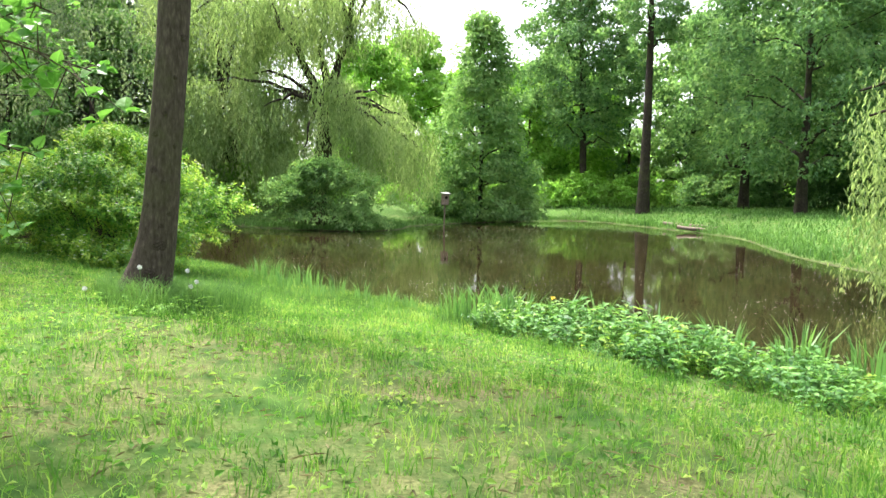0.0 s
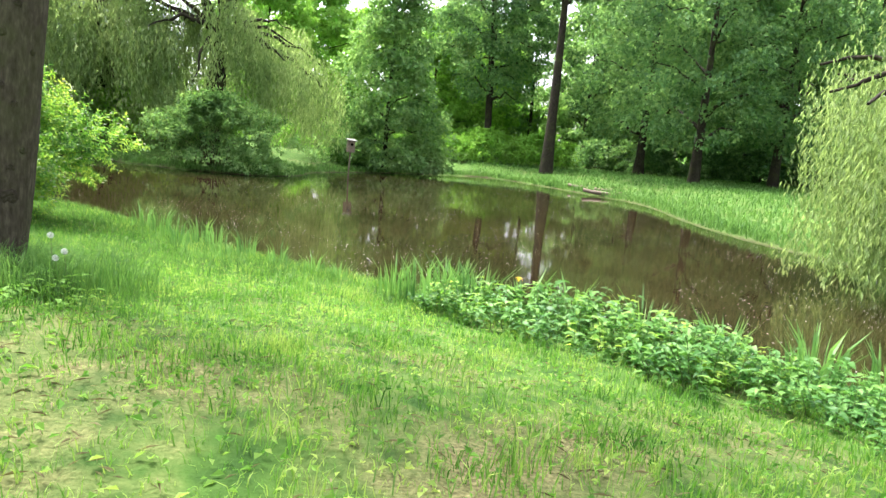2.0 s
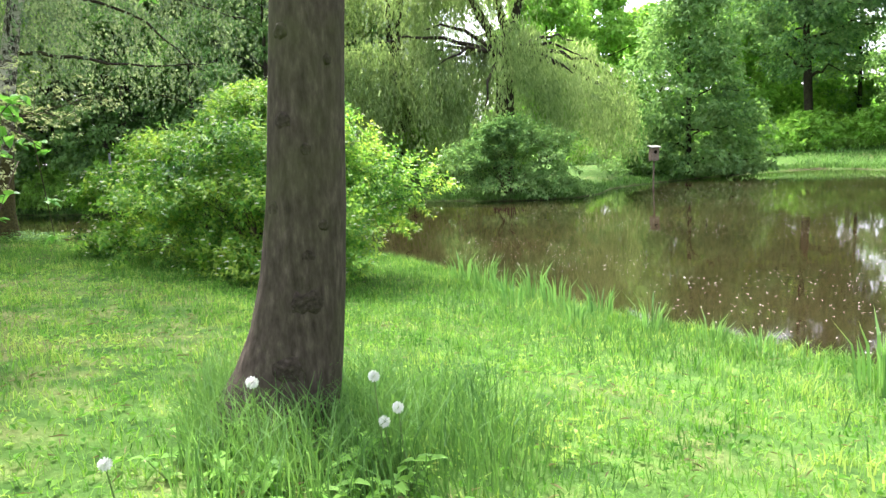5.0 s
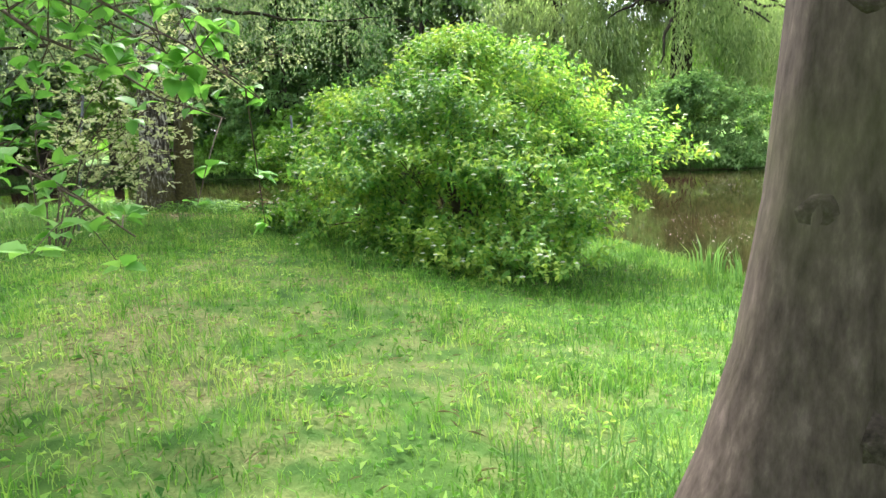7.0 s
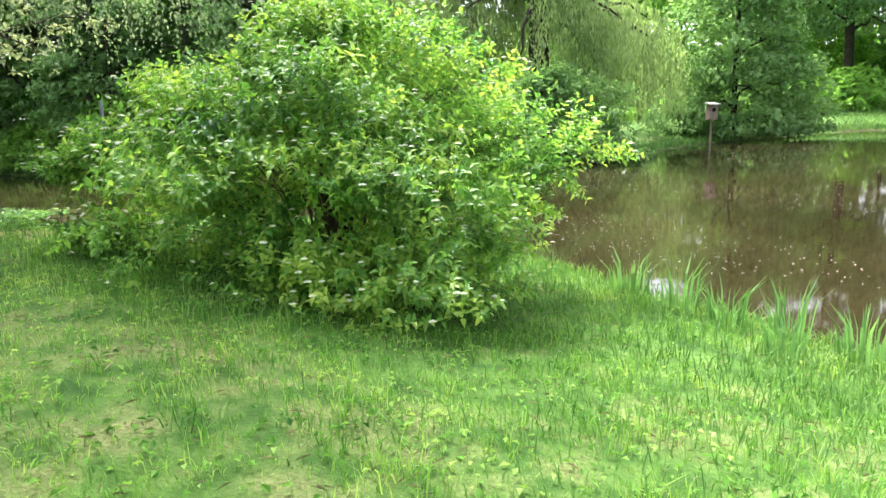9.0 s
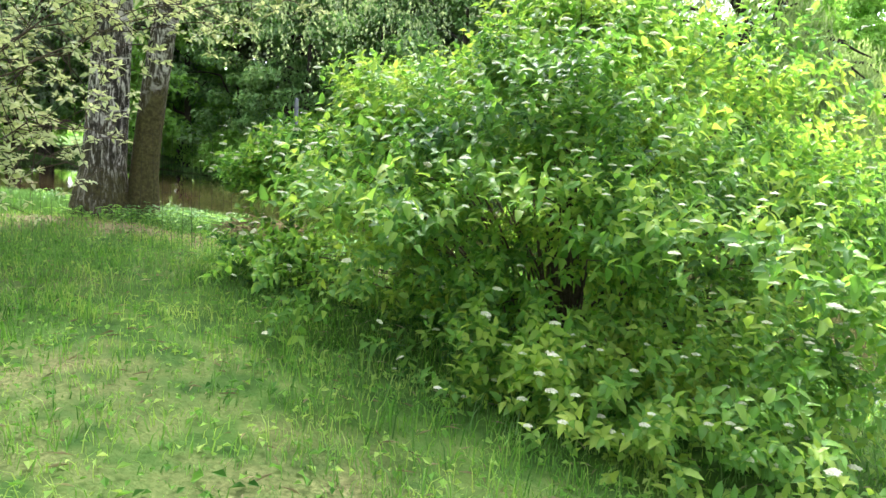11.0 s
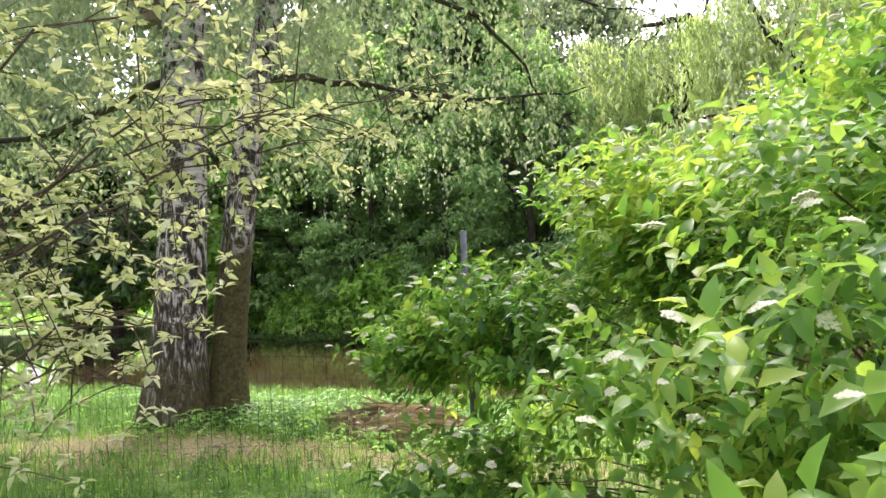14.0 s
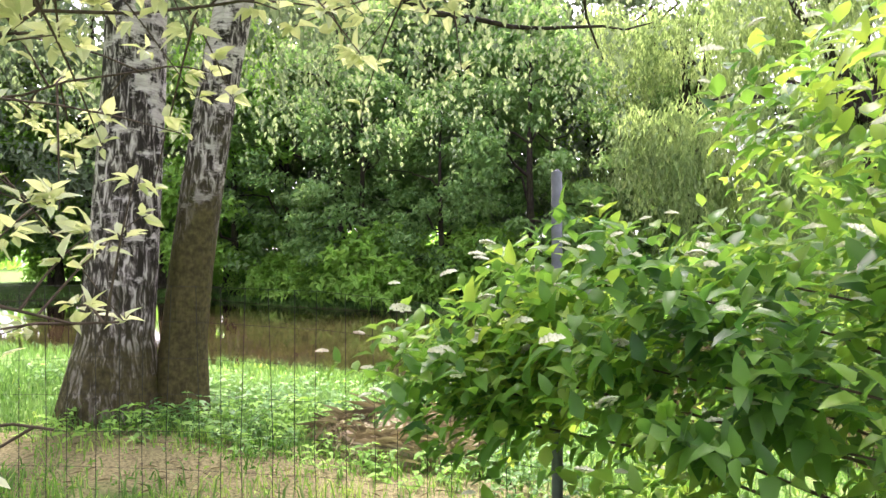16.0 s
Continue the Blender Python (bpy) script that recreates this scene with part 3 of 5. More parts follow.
def weeping_tree(name, height, spread, trunk_r, strands, length, step, leaf_l, leaf_w, leaf, bark, bottom, seed, base_z=0.42):
    """A weeping tree: forked trunk, arching limbs, and curtains of hanging twigs from them."""
    global rng
    keep, rng = rng, np.random.default_rng(seed)
    root = new(name)
    parts = [tube_arrays([(0, 0, -0.6), (0, 0, 0.4), (0.1, 0, height * 0.25), (-0.1, 0.1, height * 0.42)], [trunk_r * 1.4, trunk_r, trunk_r * 0.85, trunk_r * 0.7], 10, 0.03)]
    tops = []
    for k in range(26):
        th = k * 2.4 + rng.uniform(-0.3, 0.3)
        rr = spread * rng.uniform(0.25, 1.0)
        top = height * (1.0 - 0.45 * (rr / spread) ** 1.6) * rng.uniform(0.85, 1.0)
        e = np.array([np.cos(th) * rr, np.sin(th) * rr, top * 0.85])
        m = np.array([np.cos(th) * rr * 0.45, np.sin(th) * rr * 0.45, top])
        a = np.array([0, 0, height * rng.uniform(0.3, 0.42)])
        t = np.linspace(0, 1, 9)[:, None]
        p = a * (1 - t) ** 2 + 2 * m * t * (1 - t) + e * t ** 2
        p[1:-1] += rng.normal(0, 0.12, (7, 3))
        parts.append(tube_arrays(p, np.linspace(trunk_r * 0.42, 0.03, 9), 6))
        n = strands // 26
        f = rng.uniform(0.3, 1.0, n)
        i = (f * 8).astype(int).clip(0, 7)
        tops.append(p[i] + (p[i + 1] - p[i]) * (f * 8 - i)[:, None] + rng.normal(0, spread * 0.085, (n, 3)) * (1, 1, 0.7))
    v, f = join(parts)
    piece("trunk", mesh_of("trunk", v, f, bark, True), root)
    tops = np.concatenate(tops)
    ln = length * rng.uniform(0.35, 1.0, len(tops)) * np.clip(tops[:, 2] / height + 0.2, 0.4, 1)
    v, f = strand_arrays(tops, ln, step, leaf_l, leaf_w, 0.05, bottom)
    piece("crown", mesh_of("crown", v, f, leaf), root)
    rng = keep
    return root


def cascade_willow(name, height, trunk_r, step, leaf_l, leaf_w, leaf, bark, seed):
    """An old willow: leaning fork, arching limbs, and separate domes of hanging twigs in two tiers."""
    global rng
    keep, rng = rng, np.random.default_rng(seed)
    root = new(name)
    fork = np.array([0.3, 0, height * 0.36])
    parts = [tube_arrays([(0, 0, -0.6), (0, 0, 0.4), (0.25, 0, height * 0.2), fork], [trunk_r * 1.4, trunk_r, trunk_r * 0.9, trunk_r * 0.8], 12, 0.04)]
    heads = []
    for dx, dy, top, r in ((-1.6, 0.3, 0.62, 0.62), (1.9, -0.2, 0.66, 0.6), (0.2, 1.2, 0.8, 0.5), (3.2, 0.6, 0.82, 0.3), (-3.4, -0.4, 0.8, 0.32)):
        e = np.array([dx, dy, height * top])
        parts.append(tube_arrays(curve_points(fork - (0, 0, 0.3), e, 7, -0.35, 0.16), np.linspace(trunk_r * r, trunk_r * r * 0.5, 7), 9, 0.04))
        heads.append(e)
    tops, lens = [], []
    tiers = [(k * 2.4 + 0.4, rng.uniform(2.4, 8.2), rng.uniform(3.4, 8.4), rng.uniform(0.9, 1.9), 62, 1) for k in range(19)]
    tiers += [(k * 2.4, rng.uniform(1.0, 6.4), height * rng.uniform(0.6, 0.98), rng.uniform(1.2, 2.1), 85, 0) for k in range(16)]
    for th, rr, zt, dome, n, low in tiers:
        e = np.array([np.cos(th) * rr, np.sin(th) * rr * 0.8, zt])
        a = fork if low else heads[int(np.argmin([np.hypot(*(h - e)[:2]) for h in heads]))]
        m = (a + e) / 2 + (0, 0, 1.4 if low else 0.9)
        t = np.linspace(0, 1, 9)[:, None]
        p = a * (1 - t) ** 2 + 2 * m * t * (1 - t) + e * t ** 2
        p[1:-1] += rng.normal(0, 0.1, (7, 3))
        parts.append(tube_arrays(p, np.linspace(trunk_r * 0.3, 0.03, 9), 6))
        q, c = np.sqrt(rng.uniform(0, 1, n)), rng.uniform(0, 2 * np.pi, n)
        tops.append(e + np.stack([np.cos(c) * q * dome, np.sin(c) * q * dome, 0.25 - 0.55 * dome * q ** 2 + rng.normal(0, 0.15, n)], 1))
        lens.append(rng.uniform(0.12, 1.0, n) * (zt * rng.uniform(0.55, 1.0) if low else rng.uniform(2.0, 4.6)))
        near = p[rng.integers(1, 9, n // 2)] + rng.normal(0, 0.25, (n // 2, 3))
        tops.append(near)
        lens.append(rng.uniform(0.4, 2.2, n // 2))
    v, f = join(parts)
    piece("trunk", mesh_of("trunk", v, f, bark, True), root)
    v, f = strand_arrays(np.concatenate(tops), np.concatenate(lens), step, leaf_l, leaf_w, 0.08, 0.3)
    piece("crown", mesh_of("crown", v, f, leaf), root)
    rng = keep
    return root


def leaf_objects(root, base, way, up, length, width, material):
    """Single leaves as objects of their own on one mesh."""
    key = "leaf_" + material.name
    if key not in bpy.data.meshes:
        t = np.linspace(0, 1, 7)
        half = 0.275 * np.sin(np.pi * t ** 0.8) ** 0.85
        half[0], half[-1] = 0.012, 0.004
        rib = np.stack([t, np.zeros(7), 0.05 * np.sin(np.pi * t) - 0.2 * t ** 2], 1)
        v = np.concatenate([rib + np.stack([np.zeros(7), half * e, np.abs(half * e) * 0.32 + 0.012 * np.sin(t * 16) * e], 1) for e in (-1, 0, 1)])
        k = np.arange(6)[:, None]
        f = np.concatenate([k + (0, 1, 8, 7), k + (7, 8, 15, 14)])
        mesh_of(key, v, f, material, True)
    me = bpy.data.meshes[key]
    way = unit(way)
    side = unit(np.cross(up, way) + 1e-6)
    nor = np.cross(way, side)
    for k in range(len(base)):
        o = piece("leaf", me, root)
        m = Matrix((way[k] * length[k], side[k] * width[k] / 0.55, nor[k] * length[k])).transposed().to_4x4()
        o.matrix_basis = Matrix.Translation(base[k]) @ m


def bush_thing(name, radii, height, shoots, per, leaf_l, leaf_w, leaf, seed, stems=50, fine=None, blossoms=0, lump=0.14, low=0.12, close=None, lobes=(), clear=None, foot=0.66, layers=0, plate=0.36, full=1.6):
    """A rounded shrub: curved stems, leafy shoots all over the dome, blossom heads on some of them."""
    global rng
    keep, rng = rng, np.random.default_rng(seed)
    root = new(name)
    wanted, shoots = shoots, layers or shoots
    th = rng.uniform(0, 2 * np.pi, shoots)
    u = rng.uniform(0, 1, shoots)
    z = low + u * (1 - low)
    w = np.clip(1 - (np.clip(z - 0.22, 0, 1) / 0.78) ** full, 0, 1) ** 0.61 * np.clip(foot + z * 1.5, 0, 1)
    wave = 1 + lump * np.sin(3 * th + 5 * z) * np.cos(4 * z + 2 * th + seed) + lump * 0.8 * np.sin(7 * th + 11 * z + seed)
    wave = wave + lump * 0.9 * (rng.uniform(0, 1, 900)[((th * 9).astype(int) * 13 + (z * 11).astype(int)) % 900] - 0.55)
    depth = 1 - rng.uniform(0, 1, shoots) ** 1.4 * 0.65
    depth = depth + np.where(rng.uniform(0, 1, shoots) < 0.05, rng.uniform(0.03, 0.13, shoots), 0)
    r = w * wave * depth
    pos = np.stack([np.cos(th) * r * radii[0], np.sin(th) * r * radii[1], z * height * (0.93 + 0.1 * wave * depth)], 1)
    out = unit(np.stack([np.cos(th), np.sin(th), (z - 0.35) * 1.6], 1))
    if layers:
        # level sprays of shoots, each a tilted plate with a gap below it
        shoots = wanted
        i = rng.integers(0, layers, shoots)
        nor = unit(out * 0.55 + np.array([0, 0, 1.0]) + rng.normal(0, 0.14, (layers, 3)))
        t1 = unit(np.cross(nor, rng.normal(0, 1, (layers, 3))))
        t2 = np.cross(nor, t1)
        a, q = rng.uniform(0, 2 * np.pi, shoots), np.sqrt(rng.uniform(0, 1, shoots)) * plate * rng.uniform(0.6, 1.35, layers)[i]
        pos = pos[i] + t1[i] * (np.cos(a) * q)[:, None] + t2[i] * (np.sin(a) * q)[:, None] + nor[i] * rng.normal(0, plate * 0.12, shoots)[:, None]
        pos[:, 2] = np.maximum(pos[:, 2], 0.1)
        out, z, depth = unit(out[i] + (t1[i] * np.cos(a)[:, None] + t2[i] * np.sin(a)[:, None]) * 0.7), z[i], depth[i]
    for n, c, ext in lobes:
        d = unit(rng.normal(0, 1, (n, 3)))
        pos = np.concatenate([pos, np.array(c) + d * np.array(ext) * rng.uniform(0.3, 1.1, (n, 1))])
        out = np.concatenate([out, unit(d * 0.5 + unit(np.array([c])) * 0.9)])
        z = np.concatenate([z, np.full(n, 0.5)])
        depth = np.concatenate([depth, np.ones(n)])
        shoots += n
    way = unit(out * 0.9 + np.stack([np.zeros(shoots)] * 2 + [np.where(z > 0.45, 0.45, -0.25)], 1) + rng.normal(0, 0.35, (shoots, 3)))
    if clear:
        ok = np.linalg.norm(pos - np.array(clear), axis=1) > 1.0
        pos, way, depth, shoots = pos[ok], way[ok], depth[ok], int(ok.sum())
    ln = leaf_l * per * 0.36 * rng.uniform(0.7, 1.3, shoots)
    base, lw, lu = [], [], []
    ref = unit(np.cross(way, rng.normal(0, 1, (shoots, 3))))
    ref2 = np.cross(way, ref)
    for k in range(per):
        f = (k // 2 + 0.6) / (per / 2)
        a = (ref if (k // 2) % 2 else ref2) * (1 if k % 2 else -1)
        base.append(pos - way * ln[:, None] * 0.5 + way * (ln * f)[:, None])
        lw.append(a * 0.85 + way * (0.35 + 0.5 * f) + rng.normal(0, 0.22, (shoots, 3)) + np.array([0, 0, -0.12]))
        lu.append(way * 0.6 + np.array([0, 0, 0.9]) + rng.normal(0, 0.2, (shoots, 3)))
    base, lw, lu = np.concatenate(base), np.concatenate(lw), np.concatenate(lu)
    s = rng.uniform(0.65, 1.25, len(base))
    near = fine(base) if fine else np.zeros(len(base), bool)
    if close:
        order = np.argsort(np.linalg.norm(base - np.array(close), axis=1))[:300]
        leaf_objects(root, base[order], lw[order], lu[order], leaf_l * s[order], leaf_w * s[order], leaf)
        rest = np.ones(len(base), bool)
        rest[order] = False
        base, lw, lu, s, near = base[rest], lw[rest], lu[rest], s[rest], near[rest]
    sets = []
    for sel, is_fine in ((near, True), (~near, False)):
        if sel.any():
            sets.append(leaf_arrays(base[sel], lw[sel], lu[sel], leaf_l * s[sel], leaf_w * s[sel], 0.22, 0.22, is_fine))
    v, f = join(sets)
    piece("foliage", mesh_of("foliage", v, f, leaf, bool(close)), root, kind="stuff")
    parts = []
    for k in range(stems):
        i = rng.integers(0, shoots)
        e = pos[i] * (0.97, 0.97, 0.97)
        a = np.array([e[0] * 0.1 + rng.normal(0, 0.12), e[1] * 0.1 + rng.normal(0, 0.12), -0.15])
        m = np.array([e[0] * 0.45, e[1] * 0.45, max(e[2] * 0.9, 0.3 * height)])
        t = np.linspace(0, 1, 7)[:, None]
        p = a * (1 - t) ** 2 + 2 * m * t * (1 - t) + e * t ** 2
        p[1:-1] += rng.normal(0, 0.02, (5, 3))
        parts.append(tube_arrays(p, np.linspace(0.0025 * height + 0.006, 0.003, 7), 5))
    v, f = join(parts)
    piece("branchwork", mesh_of("branchwork", v, f, TWIG, True), root, kind="stuff")
    if blossoms:
        head = blossom_mesh()
        order = np.argsort(-np.minimum(depth, 0.9) + rng.uniform(0, 0.3, shoots))[:blossoms]
        spot = pos[order] + way[order] * ln[order][:, None] * 0.65
        near = np.argsort(np.linalg.norm(spot - np.array(close), axis=1))
        for i in near[:280]:
            o = piece("flower_head", head, root)
            k = rng.uniform(0.7, 1.25)
            o.matrix_basis = Matrix.Translation(spot[i]) @ Euler((rng.normal(0, 0.3), rng.normal(0, 0.3), 0)).to_matrix().to_4x4() @ Matrix.Diagonal((k, k, k, 1))
        hv = np.array([p.co[:] for p in head.vertices])
        hf = np.array([p.vertices[:] for p in head.polygons])
        v, f = join([(hv * rng.uniform(0.7, 1.25) + spot[i], hf) for i in near[280:]])
        piece("blossom", mesh_of("blossom", v, f, BLOSSOM), root, kind="stuff")
    rng = keep
    return root


def blossom_mesh():
    """A flat cluster of small cream flowers."""
    if "flower_head" in bpy.data.meshes:
        return bpy.data.meshes["flower_head"]
    n = 22
    a = np.arange(n) * 2.4
    r = 0.026 * np.sqrt(np.arange(n) / n)
    c = np.stack([np.cos(a) * r, np.sin(a) * r, 0.012 - r * 0.35], 1)
    o = np.array([(1, 0, 0), (0, 1, 0), (-1, 0, 0), (0, -1, 0), (0, 0, 1.0)]) * 0.0075
    v = (c[:, None] + o[None]).reshape(-1, 3)
    q = np.arange(n)[:, None] * 5
    return mesh_of("flower_head", v, np.concatenate([q + (0, 1, 4), q + (1, 2, 4), q + (2, 3, 4), q + (3, 0, 4)]), BLOSSOM)


# ---- willows ----
willow = cascade_willow("tree", 17.5, 0.55, 0.15, 0.28, 0.08, LEAF_WILLOW, BARK_DARK, 21)
tagged(stand(willow, -9.0, 46.0, 0, 1.12), "large weeping willow with dark forked limbs on the bank", "willow tree")
willow_b = weeping_tree("tree", 10, 4.9, 0.3, 1480, 9.0, 0.075, 0.165, 0.042, LEAF_WILLOW, BARK_DARK, 1.3, 22)
tagged(stand(willow_b, 12.9, 13.6), "weeping willow trailing pale green curtains into the pond", "willow tree")
again(willow, -17.0, 51.0, 100, 1.15)

# ---- shrubs on the banks ----
wshrub = bush_thing("shrub", (4.3, 2.6), 3.7, 1300, 8, 0.21, 0.12, LEAF_MID, 31, 40, lump=0.24, layers=120, plate=0.75)
tagged(stand(wshrub, -7.3, 38.0), "spreading green shrub overhanging the water", "shrub")
under = bush_thing("shrub", (2.6, 2.2), 2.2, 340, 6, 0.34, 0.19, LEAF_LIGHT, 32, 12)
tagged(stand(under, 10, 66), "low bright green shrub under the trees", "shrub", "undergrowth shrubs")
UNDER = [(6, 62), (14, 68), (19, 67), (13, 78), (22, 76), (27, 82), (18, 92), (6, 78), (-1, 70), (0, 58), (-5, 60), (-12, 56), (28, 100),
         (-16, 50), (-22, 48), (-28, 45), (-33, 45), (-40, 47), (-44, 48), (-52, 46), (-57, 50), (-31, 41), (-26, 43), (-64, 42), (-66, 30), (-34, 40.8), (-38.5, 41.5), (-29.5, 39.8), (-43, 43.5), (-24, 41.8), (-10, 48), (-62, 14), (45, 30)]
for k, (x, y) in enumerate(UNDER):
    again(under, x, y, k * 61 % 360, 0.75 + (k * 29 % 10) / 12)

# dark-leaved shrubs added over a bright strip, in place of the maples' shade
gloom = bush_thing("shrub", (3.2, 2.6), 3.0, 360, 6, 0.36, 0.2, LEAF_DARK, 34, 12)
tagged(stand(gloom, 33, 70), "dark-leaved shrubs standing in for the shade below the maples", "shrub", "shaded undergrowth")
for k, (x, y) in enumerate(((38, 67), (43, 66), (48, 63), (53, 61), (36, 78), (41, 73), (47, 72), (55, 70), (29, 76), (60, 62))):
    again(gloom, x, y, k * 71 % 360, 1.0 + (k * 29 % 10) / 18)

n = 30000
th = rng.uniform(0, 2 * np.pi, n)
rr = rng.uniform(118, 150, n) + 10 * np.sin(th * 9)
zz = (0.5 + 17 * rng.uniform(0, 1, n) ** 1.15) * (0.75 + 0.2 * np.sin(th * 23) + 0.15 * np.sin(th * 61))
pos = np.stack([np.cos(th) * rr, 25 + np.sin(th) * rr, zz], 1)
v, f = leaf_arrays(pos, rng.normal(0, 1, (n, 3)) + (0, 0, -0.4), rng.normal(0, 0.6, (n, 3)) + (0, 0, 1), rng.uniform(1.2, 2.6, n), rng.uniform(0.9, 1.8, n), 0.2, 0.2)
tagged(piece("far_woods", mesh_of("far_woods", v, f, LEAF_LIGHT)), "light green woods far beyond the pond", "woods", kind="stuff")

# ---- the round bush ----
BUSH = (-7.95, 15.5)
dogwood = bush_thing("shrub", (2.8, 2.65), 3.08, 6000, 10, 0.085, 0.043, LEAF_BUSH, 33, 130, lambda p: (p[:, 1] < -0.4) | (p[:, 0] < -1.4), 900, 0.2, 0.05, (-1.95, -2.2, 1.25),
                     [(210, (-2.5, -0.7, 1.65), (0.65, 0.5, 0.38)), (200, (-1.55, -0.85, 2.05), (0.45, 0.45, 0.42)), (110, (-3.1, -0.75, 1.5), (0.45, 0.35, 0.26)), (150, (2.15, 0.3, 1.5), (0.85, 0.9, 0.65)), (200, (0.7, -2.1, 0.42), (1.5, 0.45, 0.36)), (170, (-2.6, -0.95, 0.7), (0.55, 0.5, 0.5)), (190, (1.75, -1.35, 0.6), (0.75, 0.6, 0.5))],
                     (-2.0, -2.8, 1.75), 0.38, 370, 0.38, 2.0)
tagged(stand(dogwood, *BUSH), "large rounded bright green shrub with small cream flower heads", "shrub")

# ---- birch with two stems ----


def leafy_branch(root, points, r0, leaf, hang, step, leaf_l, leaf_w, twigs=10):
    """A limb with short hanging leafy twigs along its outer part."""
    p = np.asarray(points, float)
    t = np.linspace(0, 1, len(p))
    tt = np.linspace(0, 1, 14)
    q = np.stack([np.interp(tt, t, p[:, i]) for i in range(3)], 1)
    q[1:-1] += rng.normal(0, 0.035, (12, 3))
    v, f = tube_arrays(q, np.linspace(r0, 0.008, 14), 7)
    b = piece("branch", mesh_of("branch", v, f, BARK_DARK, True), root)
    if twigs:
        g = rng.uniform(0.35, 1, twigs)
        tops = np.stack([np.interp(g, tt, q[:, i]) for i in range(3)], 1) + rng.normal(0, 0.15, (twigs, 3))
        v, f = strand_arrays(tops, hang * rng.uniform(0.3, 1, twigs), step, leaf_l, leaf_w, 0.35, -5)
        piece("foliage", mesh_of("foliage", v, f, leaf), b, kind="stuff")
    return b


BX, BY = -15.58, 16.13
BZ = on_ground(BX, BY)
birch = new("tree")
birch.location = (BX, BY, BZ)
birch.scale = (1.05, 1.05, 1.05)
t = np.linspace(0, 1, 22)
hz = t * 15
axis = np.stack([0.055 * hz + 0.05 * np.sin(hz), 0.045 * hz, hz], 1)
axis[0, 2] = -0.3
rad = 0.3 * (1 - 0.75 * t)
rad[0] = 0.5
v, f = tube_arrays(axis, rad, 18, 0.025)
piece("trunk", mesh_of("trunk", v, f, BARK_BIRCH, True), birch, "white birch bark, black and furrowed at the foot")
axis2 = np.stack([0.36 + 0.022 * np.minimum(hz, 7) ** 2 + 0.25 * np.maximum(hz - 7, 0), 0.42 + 0.08 * hz, hz * 0.9], 1)
axis2[0, 2] = -0.3
v, f = tube_arrays(axis2, np.concatenate([[0.3], 0.2 * (1 - 0.7 * t[1:])]), 14, 0.03)
side_stem = piece("side_stem", mesh_of("side_stem", v, f, BARK_BIRCH_MOSSY, True), birch, "brown moss on the lower bark")
BIRCH_LIMBS = [((0.3, 0.2, 5.6), (1.5, 1.3, 5.3), (2.7, 2.5, 4.7), (3.2, 2.9, 4.1), (2.9, 4.5, 3.75)),
         ((0.3, 0.2, 5.6), (1.9, 1.9, 5.2), (3.2, 3.6, 5.3), (4.6, 4.5, 4.7)),
         ((0.8, 0.7, 3.9), (1.6, 1.7, 3.85), (2.6, 3.0, 3.7), (3.6, 4.0, 3.9)),
         ((0.1, 0.1, 3.9), (-1.3, -0.6, 3.4), (-2.6, -1.8, 3.2), (-3.4, -2.4, 2.7)),
         ((0.2, 0.2, 6.2), (-1.5, -0.2, 6.6), (-3.2, -1.2, 5.8)), ((0.3, 0.3, 7.5), (1.2, -1.8, 7.8), (1.8, -3.4, 6.6)),
         ((0.5, 0.4, 8), (2.5, 2.2, 8.6), (4.6, 3.4, 7.2)), ((0.4, 0.3, 7), (-0.6, 2.6, 7.6), (-1.4, 4.6, 6.2)), ((0.6, 0.4, 9), (-2.2, 1.2, 9.8), (-4.4, 1.6, 8.2))]
for k, pts in enumerate(BIRCH_LIMBS):
    leafy_branch(birch, pts, 0.05 if k < 4 else 0.055, LEAF_BIRCH, 1.2 if k < 4 else 4.0, 0.05, 0.06, 0.045, (14, 16, 22, 20)[k] if k < 4 else 90)
ends = np.array([p[-1] for p in BIRCH_LIMBS[4:]] + [p[-2] for p in BIRCH_LIMBS[4:]])
tops = ends[rng.integers(0, len(ends), 1150)] + rng.normal(0, 2.1, (1150, 3)) * (1, 1, 0.7)
v, f = strand_arrays(tops, rng.uniform(1.0, 4.4, 1150), 0.075, 0.09, 0.06, 0.12, 3.1)
cv, cf = crown_arrays(16, 7.0, 6.0, 12000, 180, 0.2, "round", (0.05, 0.04))
v, f = join([(v, f), (cv, cf)])
piece("crown", mesh_of("crown", v, f, LEAF_BIRCH), birch)
tagged(birch, "old two-stemmed birch with white bark and drooping branches", "birch tree")


def box_arrays(x0, x1, y0, y1, z0, z1):
    v = np.array([(x, y, z) for z in (z0, z1) for x, y in ((x0, y0), (x1, y0), (x1, y1), (x0, y1))], float)
    return v, np.array([(0, 3, 2, 1), (4, 5, 6, 7), (0, 1, 5, 4), (1, 2, 6, 5), (2, 3, 7, 6), (3, 0, 4, 7)])


def rounded(name, arrays, material, parent, width=0.01, label=""):
    """A box with bevelled edges as one part."""
    me = mesh_of(name, *arrays, material)
    bm = bmesh.new()
    bm.from_mesh(me)
    bmesh.ops.bevel(bm, geom=bm.edges[:], offset=width, segments=2, affect="EDGES", profile=0.6)
    bm.to_mesh(me)
    bm.free()
    return piece(name, me, parent, label)


